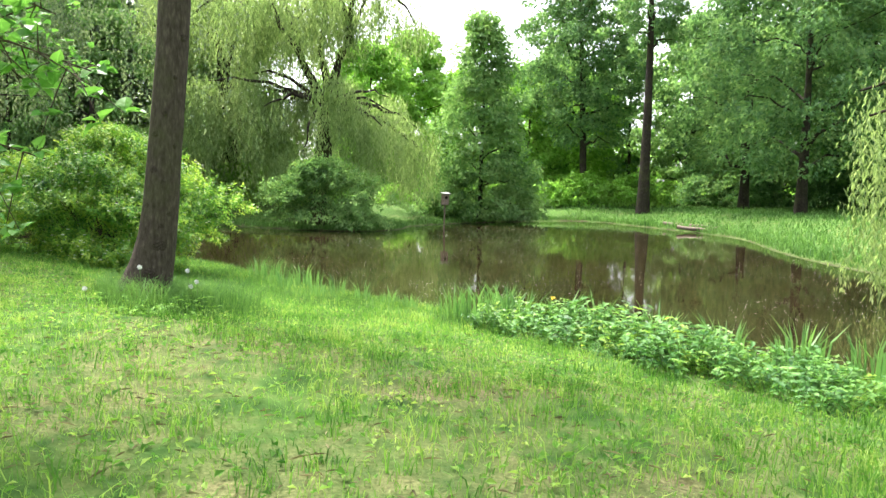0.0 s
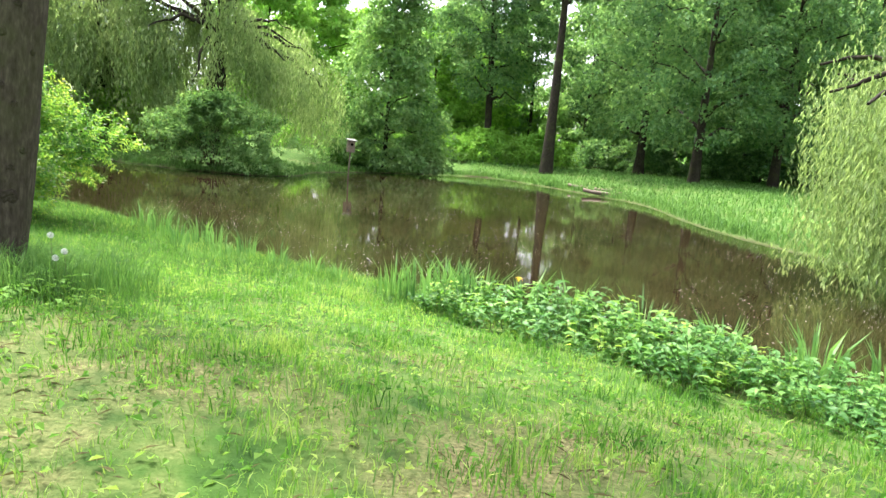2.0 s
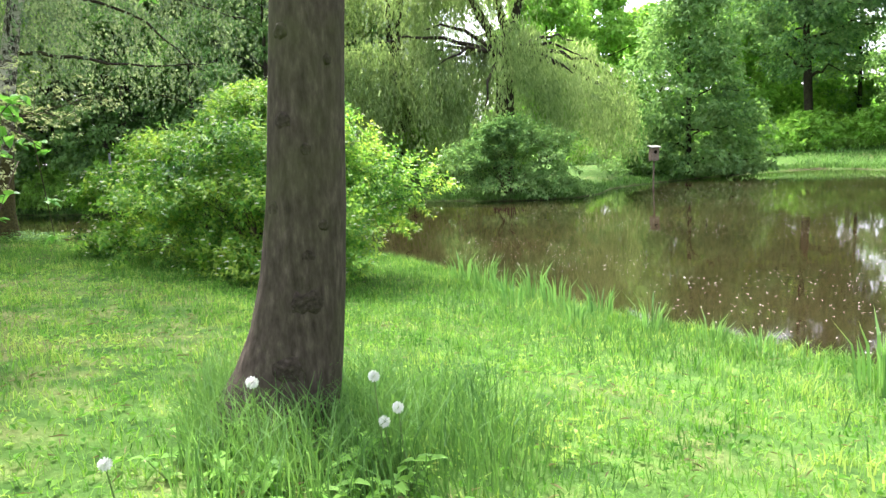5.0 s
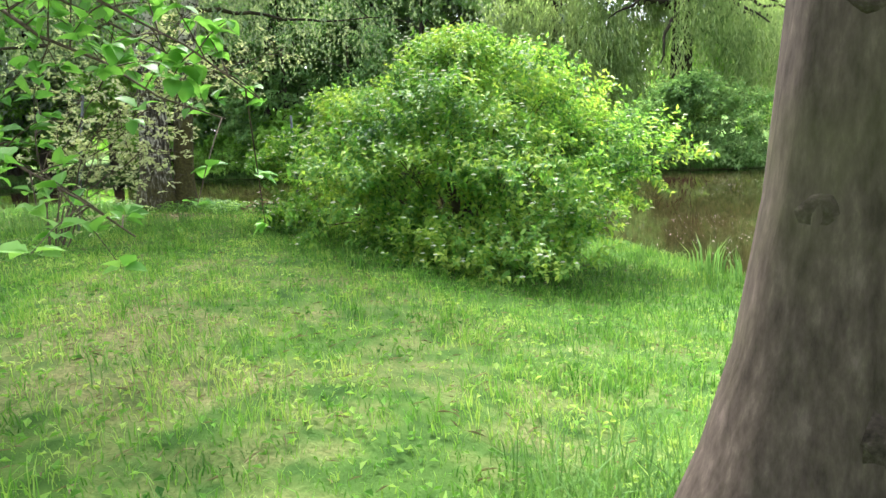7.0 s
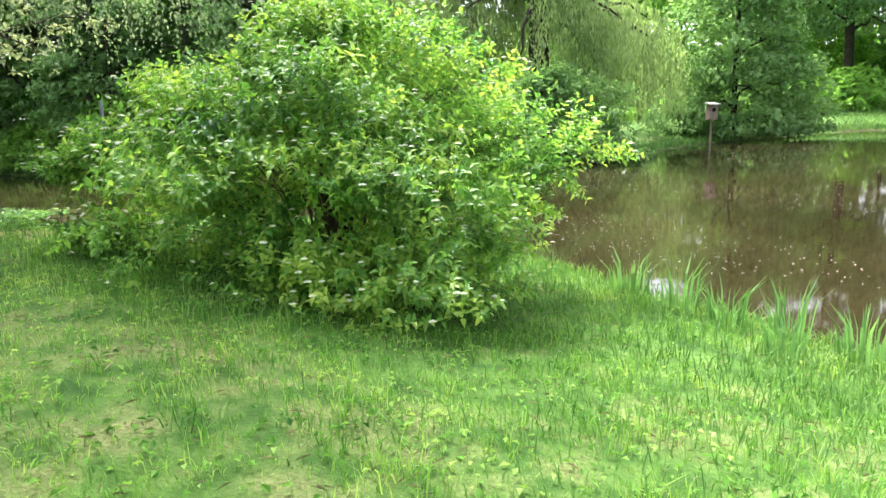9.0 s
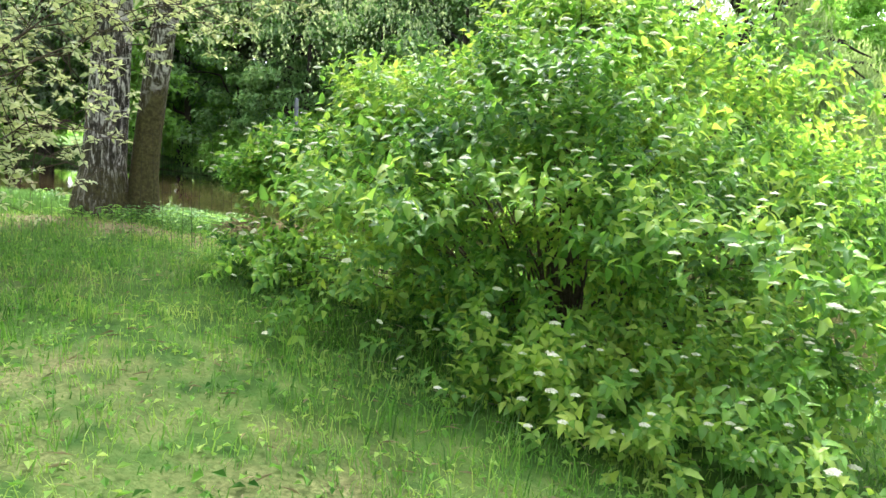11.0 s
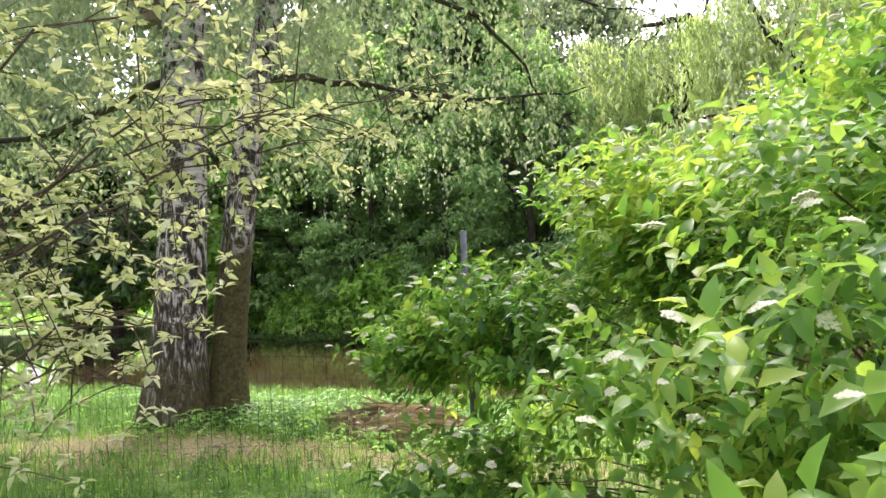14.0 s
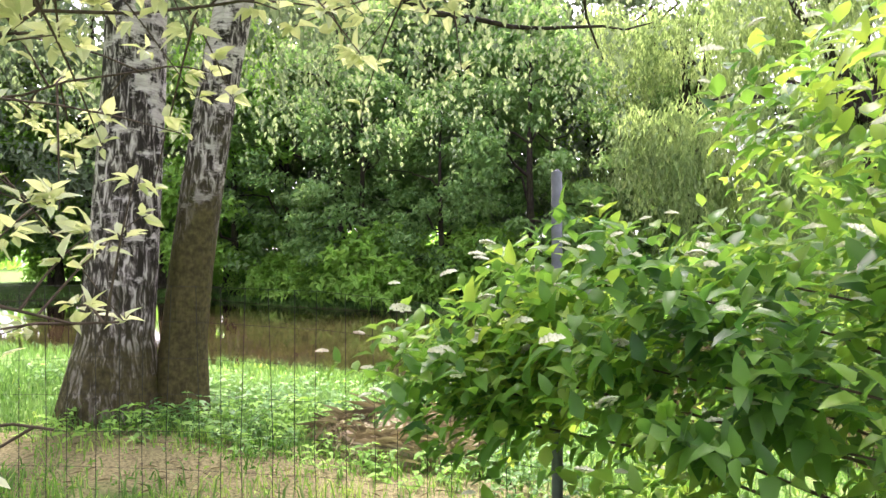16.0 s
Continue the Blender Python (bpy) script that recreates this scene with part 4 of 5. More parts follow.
def disc_part(name, parent, material, r, where, way):
    v, f = tube_arrays([np.array(where) - np.array(way) * 0.004, np.array(where) + np.array(way) * 0.006], [r, r], 16)
    n = len(v)
    v = np.concatenate([v, [np.array(where) + np.array(way) * 0.006]])
    cap = np.array([(16 + k, 16 + (k + 1) % 16, n) for k in range(16)])
    return piece(name, mesh_of(name, v, [f, cap], material), parent)


def nest_box(w, h, roof_over, pole=0.0):
    """A wooden nesting box with a tilted lid, on a pole if one is given."""
    root = new("nesting_box")
    rounded("body", box_arrays(-w / 2, w / 2, -w / 2, w / 2, 0, h), BOARD, root, 0.012)
    lid = rounded("roof", box_arrays(-w * 0.68, w * 0.68, -w * 0.8, w * 0.7, 0, 0.05), ROOF, root, 0.012, "pale tilted roof board")
    lid.matrix_basis = pose(0, 0, h + 0.005 + 0.1 * w, 9, 0, 0)
    # no opening is cut: a near-black disc paints the shade inside the entrance
    disc_part("entrance_shade", root, BLACK, w * 0.24, (0, -w / 2, h * 0.68), (0, -1, 0))
    if pole:
        v, f = tube_arrays([(0, 0, -pole), (0.01, 0, -pole / 2), (0, 0, 0.02)], [0.05, 0.045, 0.045], 10)
        piece("pole", mesh_of("pole", v, f, BOARD, True), root)
    return root


box = nest_box(0.4, 0.68, 1, 2.6)
box.matrix_basis = pose(-0.18, 42.26, 0.75, 0, 2, 20)
tagged(box, "wooden nesting box with pale roof on a pole in the pond", "nesting box")
tb = nest_box(0.3, 0.45, 1)
tb.matrix_basis = pose(BX - 0.06, BY - 0.12, BZ + 4.75, 0, 0, -50)
tagged(tb, "dark wooden nesting box fixed high on the birch trunk", "nesting box")

# ---- fence ----
fence = tagged(new("fence"), "thin wire mesh fence on grey steel posts", "fence")
P = [(-20.6, 9.9), (-17.4, 11.6), (-14.17, 13.39), (-10.95, 15.18), (-7.7, 16.95)]
for k, (x, y) in enumerate(P):
    z = on_ground(x, y)
    top = (x + (0.35 if k == 2 else 0.02), y + (0.2 if k == 2 else 0.0), z + (2.2 if k == 2 else 1.85))
    v, f = tube_arrays([(x, y, z - 0.3), (x, y, z), top, (top[0], top[1], top[2] + 0.012)], [0.023, 0.023, 0.022, 0.004], 10)
    piece("post", mesh_of("post", v, f, STEEL, True), fence)
for (ax, ay), (bx, by) in zip(P[:-1], P[1:]):
    parts = []
    ln = math.hypot(bx - ax, by - ay)
    m = int(ln / 0.1)
    px, py = np.linspace(ax, bx, m), np.linspace(ay, by, m)
    pz = ground_z(px, py)
    for k in range(m):
        j = rng.normal(0, 0.008, 3)
        parts.append(tube_arrays([(px[k], py[k], pz[k] - 0.02), (px[k] + j[0], py[k] + j[1], pz[k] + 0.6), (px[k] + j[2], py[k], pz[k] + 1.25)], [0.0016] * 3, 3))
    for h in np.arange(0.05, 1.26, 0.15):
        idx = np.linspace(0, m - 1, 9).astype(int)
        parts.append(tube_arrays(np.stack([px[idx], py[idx], pz[idx] + h + rng.normal(0, 0.006, 9)], 1), [0.0009] * 9, 3))
    v, f = join(parts)
    piece("wire_mesh", mesh_of("wire_mesh", v, f, WIRE), fence)

# ---- nest ----
NX, NY = -13.4, 17.45
NZ = on_ground(NX, NY)
nest = new("nest")
nest.location = (NX, NY, NZ)
ph = np.linspace(0, 1, 9)
th = np.linspace(0, 2 * np.pi, 28, endpoint=False)
prof_r = np.array([0.85, 0.75, 0.66, 0.58, 0.48, 0.4, 0.3, 0.16, 0.02])
prof_z = np.array([-0.06, 0.06, 0.15, 0.21, 0.24, 0.21, 0.17, 0.15, 0.14])
v = np.stack([(prof_r[:, None] * np.cos(th) * (1 + 0.08 * np.sin(3 * th))), (prof_r[:, None] * np.sin(th)), np.repeat(prof_z[:, None], 28, 1)], -1)
v += rng.normal(0, 0.014, v.shape)
i = np.arange(8)[:, None] * 28
j = np.arange(28)[None]
f = np.stack([i + j, i + (j + 1) % 28, i + 28 + (j + 1) % 28, i + 28 + j], -1).reshape(-1, 4)
piece("mound", mesh_of("mound", v.reshape(-1, 3), f, STRAW, True), nest)
n = 1800
th = rng.uniform(0, 2 * np.pi, n)
r = 0.95 * rng.uniform(0.25, 1, n) ** 0.7
pos = np.stack([np.cos(th) * r, np.sin(th) * r, np.interp(r, prof_r[::-1], prof_z[::-1]) + rng.uniform(0, 0.03, n)], 1)
way = np.stack([-np.sin(th), np.cos(th), np.zeros(n)], 1) + rng.normal(0, 0.5, (n, 3)) * (1, 1, 0.25)
v, f = leaf_arrays(pos, way, np.tile((0, 0, 1.0), (n, 1)), rng.uniform(0.15, 0.4, n), rng.uniform(0.008, 0.018, n), 0.1, 0.08)
piece("thatch", mesh_of("thatch", v, f, STRAW), nest, kind="stuff")
tagged(nest, "low round bird nest of dry brown reeds on the bank", "nest")

# ---- pale-leaved sapling by the fence ----


def rosettes(centres, n, leaf_l, leaf_w, spread=0.9):
    k = len(centres)
    c = np.repeat(centres, n, 0)
    way = rng.normal(0, 1, (k * n, 3)) * (1, 1, 0.55) + (0, 0, 0.25)
    s = rng.uniform(0.6, 1.25, k * n)
    return leaf_arrays(c + unit(way) * 0.012, way, rng.normal(0, 0.35, (k * n, 3)) + (0, 0, 1), leaf_l * s, leaf_w * s, 0.2, 0.15, True)


def sapling(name, x, y, limbs, leaf, bark, leaf_l, leaf_w, gap, n, seed, r0=0.03, close=None):
    global rng
    keep, rng = rng, np.random.default_rng(seed)
    root = new(name)
    z0 = on_ground(x, y)
    root.location = (x, y, z0)
    for pts in limbs:
        p = np.array([(px - x, py - y, pz - z0) for px, py, pz in pts])
        t = np.linspace(0, 1, len(p))
        tt = np.linspace(0, 1, 16)
        q = np.stack([np.interp(tt, t, p[:, i]) for i in range(3)], 1)
        q[1:-1] += rng.normal(0, 0.025, (14, 3))
        ln = np.linalg.norm(np.diff(q, axis=0), axis=1).sum()
        v, f = tube_arrays(q, np.linspace(r0, 0.004, 16), 6)
        b = piece("branch", mesh_of("branch", v, f, bark, True), root)
        parts, tips = [], []
        for k in range(int(ln / gap)):
            g = rng.uniform(0.3, 1.0)
            a = np.array([np.interp(g, tt, q[:, i]) for i in range(3)])
            e = a + rng.normal(0, 0.26, 3) + (0, 0, -0.03)
            parts.append(tube_arrays(curve_points(a, e, 4, 0.02), [0.005, 0.004, 0.003, 0.002], 4))
            tips += [e, a + (e - a) * 0.6]
        v, f = join(parts)
        piece("twigwork", mesh_of("twigwork", v, f, bark, True), b, kind="stuff")
        tips = np.array(tips)
        if close:
            near = np.linalg.norm(tips - (np.array(close) - (x, y, z0)), axis=1) < 0.75
            c = np.repeat(tips[near], n, 0)
            way = rng.normal(0, 1, (len(c), 3)) * (1, 1, 0.5) + (0, 0, -0.1)
            sz = rng.uniform(0.6, 1.25, len(c))
            leaf_objects(b, c, way, np.tile((0, 0, 1.0), (len(c), 1)) + rng.normal(0, 0.3, (len(c), 3)), leaf_l * sz, leaf_w * sz, leaf)
            tips = tips[~near]
        v, f = rosettes(tips, n, leaf_l, leaf_w)
        piece("foliage", mesh_of("foliage", v, f, leaf), b, kind="stuff")
    rng = keep
    return root


SX, SY = -12.5, 11.85
sap = sapling("sapling", SX, SY, [
    [(SX, SY, 0), (-12.62, 12.28, 1.31), (-12.2, 13.2, 2.35), (-11.26, 14.01, 2.66)],
    [(SX, SY, 0), (-12.83, 12.49, 1.21), (-12.94, 13.31, 2.04), (-12.31, 14.33, 2.4)],
    [(SX, SY, 0), (-13.04, 12.29, 1.42), (-13.68, 13.22, 2.25), (-13.99, 14.05, 2.66)],
    [(SX, SY, 0), (-12.5, 12.4, 0.9), (-12.2, 13.1, 1.3), (-11.85, 13.7, 1.15)],
    [(SX, SY, 0), (-12.6, 12.3, 1), (-12.7, 13.0, 1.5), (-12.5, 13.8, 1.6)],
    [(SX, SY, 0), (-12.3, 12.4, 1.05), (-12.0, 13.1, 1.55), (-11.7, 13.8, 1.45)],
    [(SX, SY, 0), (-12.83, 12.08, 1.62), (-13.26, 12.6, 2.87), (-13.36, 13.42, 3.6)],
    [(SX, SY, 0), (-12.5, 12.6, 1.5), (-12.1, 13.8, 2.4), (-11.35, 14.95, 2.75)],
    [(SX, SY, 0), (-12.5, 12.6, 1.7), (-12.0, 13.6, 2.7), (-11.6, 14.6, 3.05)],
    [(SX, SY, 0), (-12.3, 12.7, 1.8), (-11.6, 14.0, 2.6), (-11.0, 15.3, 3.05)],
    [(SX, SY, 0), (-12.52, 12.28, 1.62), (-11.99, 12.99, 2.98), (-11.78, 14.01, 3.5)]], LEAF_PALE, TWIG, 0.07, 0.038, 0.1, 6, 41, 0.011)
tagged(sap, "thin many-stemmed sapling with pale yellow-green young leaves", "sapling")

# ---- overhanging lime ----
LX, LY = -9.9, 7.8
lime = sapling("sapling", LX, LY, [
    [(LX, LY, 0), (-9.78, 7.9, 3.08), (-8, 8.5, 3.2), (-6.15, 9.15, 1.8)],
    [(LX, LY, 0), (-9.78, 7.9, 2.66), (-8.1, 8.7, 2.6), (-6.5, 9.25, 1.72)],
    [(LX, LY, 0), (-9.78, 7.9, 2.25), (-8, 8.3, 2.1), (-6.65, 8.7, 1.15)],
    [(LX, LY, 0), (-9.78, 7.9, 3.5), (-7.78, 9.41, 4.33), (-5.68, 10.51, 3.39)],
    [(LX, LY, 0), (-9.78, 7.9, 3.91), (-7.57, 9, 4.95), (-5.47, 9.79, 4.33)],
    [(LX, LY, 0), (-9.78, 7.9, 2.87), (-8.42, 9.1, 2.9), (-7.2, 9.7, 2.1)]], LEAF_LIME, TWIG, 0.105, 0.08, 0.14, 4, 42, 0.035, (-6.3, 9.15, 1.7))
tagged(lime, "young lime tree with broad light green leaves hanging low", "sapling")

lime_b = sapling("sapling", -5.4, 1.6, [
    [(-5.4, 1.6, 0), (-5.2, 1.8, 2.4), (-3.6, 2.9, 2.9), (-1.95, 3.75, 2.25)],
    [(-5.4, 1.6, 0), (-5.2, 1.7, 2.0), (-3.8, 2.9, 2.3), (-2.2, 3.7, 1.75)],
    [(-5.4, 1.6, 0), (-5.2, 1.8, 2.8), (-3.9, 3.2, 3.2), (-2.35, 4.1, 2.65)],
    [(-5.4, 1.6, 0), (-5.3, 1.7, 1.6), (-4.2, 2.7, 1.9), (-2.9, 3.9, 1.35)]], LEAF_LIME, TWIG, 0.1, 0.075, 0.07, 4, 43, 0.03)
tagged(lime_b, "young lime tree with broad light green leaves beside the lawn", "sapling")

# ---- waterside plants ----


def leafy_clump(seed, r=0.5, h=0.6, stems=60, pairs=6, leaf=LEAF_NETTLE, leaf_l=0.095, leaf_w=0.055):
    global rng
    keep, rng = rng, np.random.default_rng(seed)
    root = new("plant_clump")
    a = rng.uniform(0, 2 * np.pi, stems)
    rr = r * np.sqrt(rng.uniform(0, 1, stems))
    foot = np.stack([np.cos(a) * rr, np.sin(a) * rr, np.full(stems, -0.05)], 1)
    lean = np.stack([np.cos(a) * rr * 0.5, np.sin(a) * rr * 0.5, np.zeros(stems)], 1) + rng.normal(0, 0.06, (stems, 3)) * (1, 1, 0)
    hh = h * rng.uniform(0.65, 1.1, stems) * (1 - 0.3 * rr / r)
    top = foot + lean + np.stack([np.zeros(stems)] * 2 + [hh], 1)
    v, f = join([tube_arrays([foot[k], (foot[k] + top[k]) / 2 + (0, 0, 0.03), top[k]], [0.005, 0.004, 0.002], 4) for k in range(stems)])
    piece("branchwork", mesh_of("branchwork", v, f, STEM, True), root, kind="stuff")
    base, way = [], []
    for k in range(pairs * 2):
        g = 0.35 + 0.65 * (k // 2 + 1) / pairs
        th = a + (k // 2) * 1.57 + (k % 2) * np.pi
        base.append(foot + (top - foot) * g)
        way.append(np.stack([np.cos(th), np.sin(th), np.full(stems, 0.25)], 1) + rng.normal(0, 0.2, (stems, 3)))
    base, way = np.concatenate(base), np.concatenate(way)
    s = rng.uniform(0.6, 1.25, len(base))
    v, f = leaf_arrays(base, way, np.tile((0, 0, 1.0), (len(base), 1)) + rng.normal(0, 0.2, (len(base), 3)), leaf_l * s, leaf_w * s, 0.2, 0.3, True)
    piece("foliage", mesh_of("foliage", v, f, leaf), root, kind="stuff")
    rng = keep
    return root


def iris_clump(seed, n=26, h=0.7, r=0.22):
    global rng
    keep, rng = rng, np.random.default_rng(seed)
    a = rng.uniform(0, 2 * np.pi, n)
    rr = r * np.sqrt(rng.uniform(0, 1, n))
    base = np.stack([np.cos(a) * rr, np.sin(a) * rr, np.full(n, -0.06)], 1)
    lean = np.stack([np.cos(a), np.sin(a), np.zeros(n)], 1) * rng.uniform(0.05, 0.38, (n, 1))
    v, f = blade_arrays(base, lean, h * rng.uniform(0.6, 1.1, n), rng.uniform(0.026, 0.042, n))
    root = new("iris_clump")
    piece("foliage", mesh_of("foliage", v, f, IRIS), root, kind="stuff")
    rng = keep
    return root


CLUMPS = [(0.8, 10.4, 0.7), (1.15, 10.0, 0.9), (1.6, 9.5, 1.15), (2.1, 9.1, 1.1), (2.5, 8.5, 1.2), (2.1, 8.2, 0.8), (2.95, 8.1, 1.1), (3.4, 7.7, 1.1), (2.9, 7.35, 0.9), (3.9, 7.2, 1.0), (4.3, 6.7, 1.0), (3.7, 6.5, 0.85), (4.9, 6.2, 1.0), (1.5, 8.9, 0.75), (5.5, 5.7, 1.0)]
protos = [tagged(leafy_clump(51 + k, 0.46, (0.62, 0.75, 0.55)[k], (46, 34, 40)[k], 6, (LEAF_NETTLE, LEAF_BUSH, LEAF_NETTLE)[k]), "leafy green plants crowding the pond edge", "plant", "bank plants") for k in range(3)]
for k, (x, y, s) in enumerate(CLUMPS):
    if k < 3:
        stand(protos[k], x, y, k * 40, s, 0.02)
    else:
        again(protos[k % 3], x, y, k * 67, s * (0.5 + 0.85 * ((k * 0.618) % 1)))
iris = tagged(iris_clump(61, 30, 0.88), "clump of upright sword-shaped iris leaves", "iris", "iris clumps")
stand(iris, 0.9, 10.8)
IRISES = [(0.2, 11.1, 0.9), (0.75, 10.65, 1.05), (1.2, 10.35, 1.0), (1.05, 10.9, 1.1), (0.5, 11.0, 1.0), (1.4, 10.6, 1.1), (1.9, 10.2, 1.0), (2.4, 9.8, 1.0), (3.1, 9.2, 1.1), (3.8, 8.6, 1.0), (4.5, 8.0, 1.1), (5.0, 7.5, 1.0), (5.5, 7.1, 1.1), (6.2, 6.4, 1.0), (-1.0, 12.4, 0.6), (-1.6, 12.9, 0.7), (-2.2, 13.5, 0.7),
          (-2.8, 14.0, 0.75), (-3.2, 14.6, 0.85), (-3.7, 14.9, 0.8), (-4.1, 15.4, 0.8), (-4.6, 16.0, 0.9), (-2.5, 13.1, 0.6), (-3.4, 13.9, 0.65), (-0.6, 12.0, 0.5), (3.4, 8.3, 0.9), (4.2, 7.6, 1.0), (4.9, 6.8, 1.0)]
for k, (x, y, s) in enumerate(IRISES):
    again(iris, x, y, k * 53, s)
flower = new("iris_flower")
v, f = leaf_arrays(np.zeros((6, 3)) + (0, 0, 0.62), np.array([(math.cos(a), math.sin(a), 0.5 if k % 2 else -0.2) for k, a in enumerate(np.arange(6) * math.pi / 3)]), np.tile((0, 0, 1.0), (6, 1)), np.full(6, 0.06), np.full(6, 0.035), 0.2, 0.4, True)
piece("blossom", mesh_of("blossom", v, f, PETAL), flower)
v, f = tube_arrays([(0, 0, -0.05), (0, 0, 0.62)], [0.005, 0.004], 5)
piece("stem", mesh_of("stem", v, f, STEM), flower)
tagged(stand(flower, 1.75, 10.15), "single yellow iris flower among its leaves", "flower")

# ---- logs on the far bank ----
for x, y, ln, turn in ((16.9, 47.4, 2.6, -20), (16.6, 42.5, 3.4, -35), (17.4, 44.6, 1.8, -5)):
    log = new("log")
    log.matrix_basis = pose(x, y, on_ground(x, y) + 0.06, 0, 3, turn)
    p = np.stack([np.linspace(-ln / 2, ln / 2, 8), 0.06 * np.sin(np.arange(8) * 1.3), 0.03 * np.cos(np.arange(8) * 2.1)], 1)
    v, f = tube_arrays(np.concatenate([p[:1], p, p[-1:]]), [0.01, 0.12, 0.12, 0.125, 0.115, 0.11, 0.1, 0.09, 0.08, 0.01], 12, 0.05)
    piece("trunk", mesh_of("trunk", v, f, BOARD, True), log)
    v, f = tube_arrays([(ln * 0.1, 0, 0.05), (ln * 0.18, 0.15, 0.18), (ln * 0.25, 0.22, 0.3)], [0.045, 0.03, 0.012], 7)
    piece("branch_stub", mesh_of("branch_stub", v, f, BOARD, True), log)
    tagged(log, "weathered grey-brown log lying on the far bank", "log", "logs on the bank")

# ---- dandelion clocks ----
bm = bmesh.new()
bmesh.ops.create_icosphere(bm, subdivisions=2, radius=0.012)
core = np.array([v.co[:] for v in bm.verts])
bm.free()
d = unit(np.concatenate([core, unit(core + rng.normal(0, 0.004, core.shape))]))
v, f = leaf_arrays(d * 0.006, d, np.cross(d, (0.3, 0.5, 0.8)), np.full(len(d), 0.024), np.full(len(d), 0.012), 0.1, 0.0)
CLOCK = mesh_of("seed_head", v, f, FLUFF)
for x, y, h in ((-3.44, 7.41, 0.5), (-3.03, 7.76, 0.5), (-2.9, 7.7, 0.38), (-2.95, 7.65, 0.32), (-3.85, 7.0, 0.24)):
    dan = new("dandelion")
    dan.location = (x, y, on_ground(x, y))
    v, f = tube_arrays([(0.03, 0.02, -0.03), (0.01, 0.01, h * 0.5), (0, 0, h)], [0.004, 0.0035, 0.003], 6)
    piece("stalk", mesh_of("stalk", v, f, STEM, True), dan)
    o = piece("seed_head", CLOCK, dan, "round white seed head")
    o.location = (0, 0, h + 0.01)
    tagged(dan, "dandelion with a white seed head in long grass", "dandelion", "dandelions by the tree")
weeds = stand(tagged(leafy_clump(71, 0.3, 0.3, 22, 3, LEAF_LIGHT, 0.085, 0.045), "broad-leaved weeds at the foot of the tree", "plant", "weed clumps"), -3.1, 7.5, 0, 1, 0.02)
for x, y, r, k in ((-3.3, 7.25, 40, 0.95), (-2.9, 7.2, 110, 0.85), (-3.65, 7.55, 200, 1.0), (-14.3, 16.5, 80, 1.2), (-13.9, 16.8, 150, 1.0), (-14.7, 17.1, 220, 1.3),
                   (-13.2, 16.5, 300, 0.9), (-12.7, 16.8, 20, 1.1), (-14.3, 17.5, 260, 1.2), (-15.0, 15.7, 330, 1.2)):
    again(weeds, x, y, r, k)
herbs = stand(tagged(leafy_clump(72, 0.42, 0.36, 34, 4, LEAF_NETTLE, 0.085, 0.05), "low dark green herbs between the birch and the nest", "plant", "herbs by the birch"), -14.6, 16.3, 0, 1, 0.02)
for k, (x, y) in enumerate(((-14.0, 16.2), (-14.9, 16.9), (-13.7, 17.3), (-15.4, 17.3), (-14.4, 17.9), (-13.2, 18.3), (-12.6, 18.0), (-12.1, 17.2), (-16.3, 16.8), (-16.0, 18.4), (-15.0, 18.8), (-17.2, 17.8), (-18.2, 17.0), (-14.0, 19.2), (-13.0, 19.6), (-17.6, 19.0), (-16.6, 19.8), (-15.4, 20.1))):
    again(herbs, x, y, k * 77, 0.75 + 0.5 * ((k * 0.618) % 1))

# ---- grass ----
WALK = np.array([e[:2] for _, e, _, _ in PATH])


def path_distance(x, y):
    d = np.full(x.shape, 1e9)
    for a, b in zip(WALK[:-1], WALK[1:]):
        e = b - a
        t = np.clip(((x - a[0]) * e[0] + (y - a[1]) * e[1]) / max(e @ e, 1e-9), 0, 1)
        d = np.minimum(d, np.hypot(x - a[0] - t * e[0], y - a[1] - t * e[1]))
    return d


def turf(name, x, y, height, width, material, label, lean=0.4):
    z = ground_z(x, y)
    n = len(x)
    base = np.stack([x, y, z - 0.01], 1)
    a = rng.uniform(0, 2 * np.pi, n)
    le = np.stack([np.cos(a), np.sin(a), np.zeros(n)], 1) * rng.uniform(0.1, lean, (n, 1)) * 2
    v, f = blade_arrays(base, le, height, width)
    return tagged(piece(name, mesh_of(name, v, f, material)), label, "grass", kind="stuff")


def wave_noise(x, y, k):
    return 0.5 + 0.25 * np.sin(x * k + 1.7 * np.sin(y * k * 0.8)) + 0.25 * np.sin(y * k * 1.1 + 1.9 * np.sin(x * k * 0.7 + 1))


def scatter(n, x0, x1, y0, y1):
    return rng.uniform(x0, x1, n), rng.uniform(y0, y1, n)


x, y = scatter(1000000, -21, 10, -3, 24)
d = shore_distance(x, y)
r = path_distance(x, y)
keep_p = np.where(r < 3.5, 0.85, np.where(r < 7, 0.4, 0.14)) * (0.35 + 0.65 * wave_noise(x, y, 2.3)) * (0.4 + 0.6 * wave_noise(x, y, 9.0)) * np.clip(1.15 - 2.0 * bare_at(x, y), 0.12, 1)
sel = (d > 0.1) & (rng.uniform(0, 1, len(x)) < keep_p)
x, y, d, r = x[sel], y[sel], d[sel], r[sel]
h = (0.03 + 0.065 * wave_noise(x, y, 5.0)) * rng.uniform(0.5, 1.7, len(x)) + 0.08 * np.clip(1.6 - d, 0, 1.5)
turf("lawn_grass", x, y, h, np.where(r < 3.5, 0.006, np.where(r < 7, 0.011, 0.022)) * rng.uniform(0.7, 1.3, len(x)), GRASS, "short patchy lawn grass, yellowish in places", 0.5)

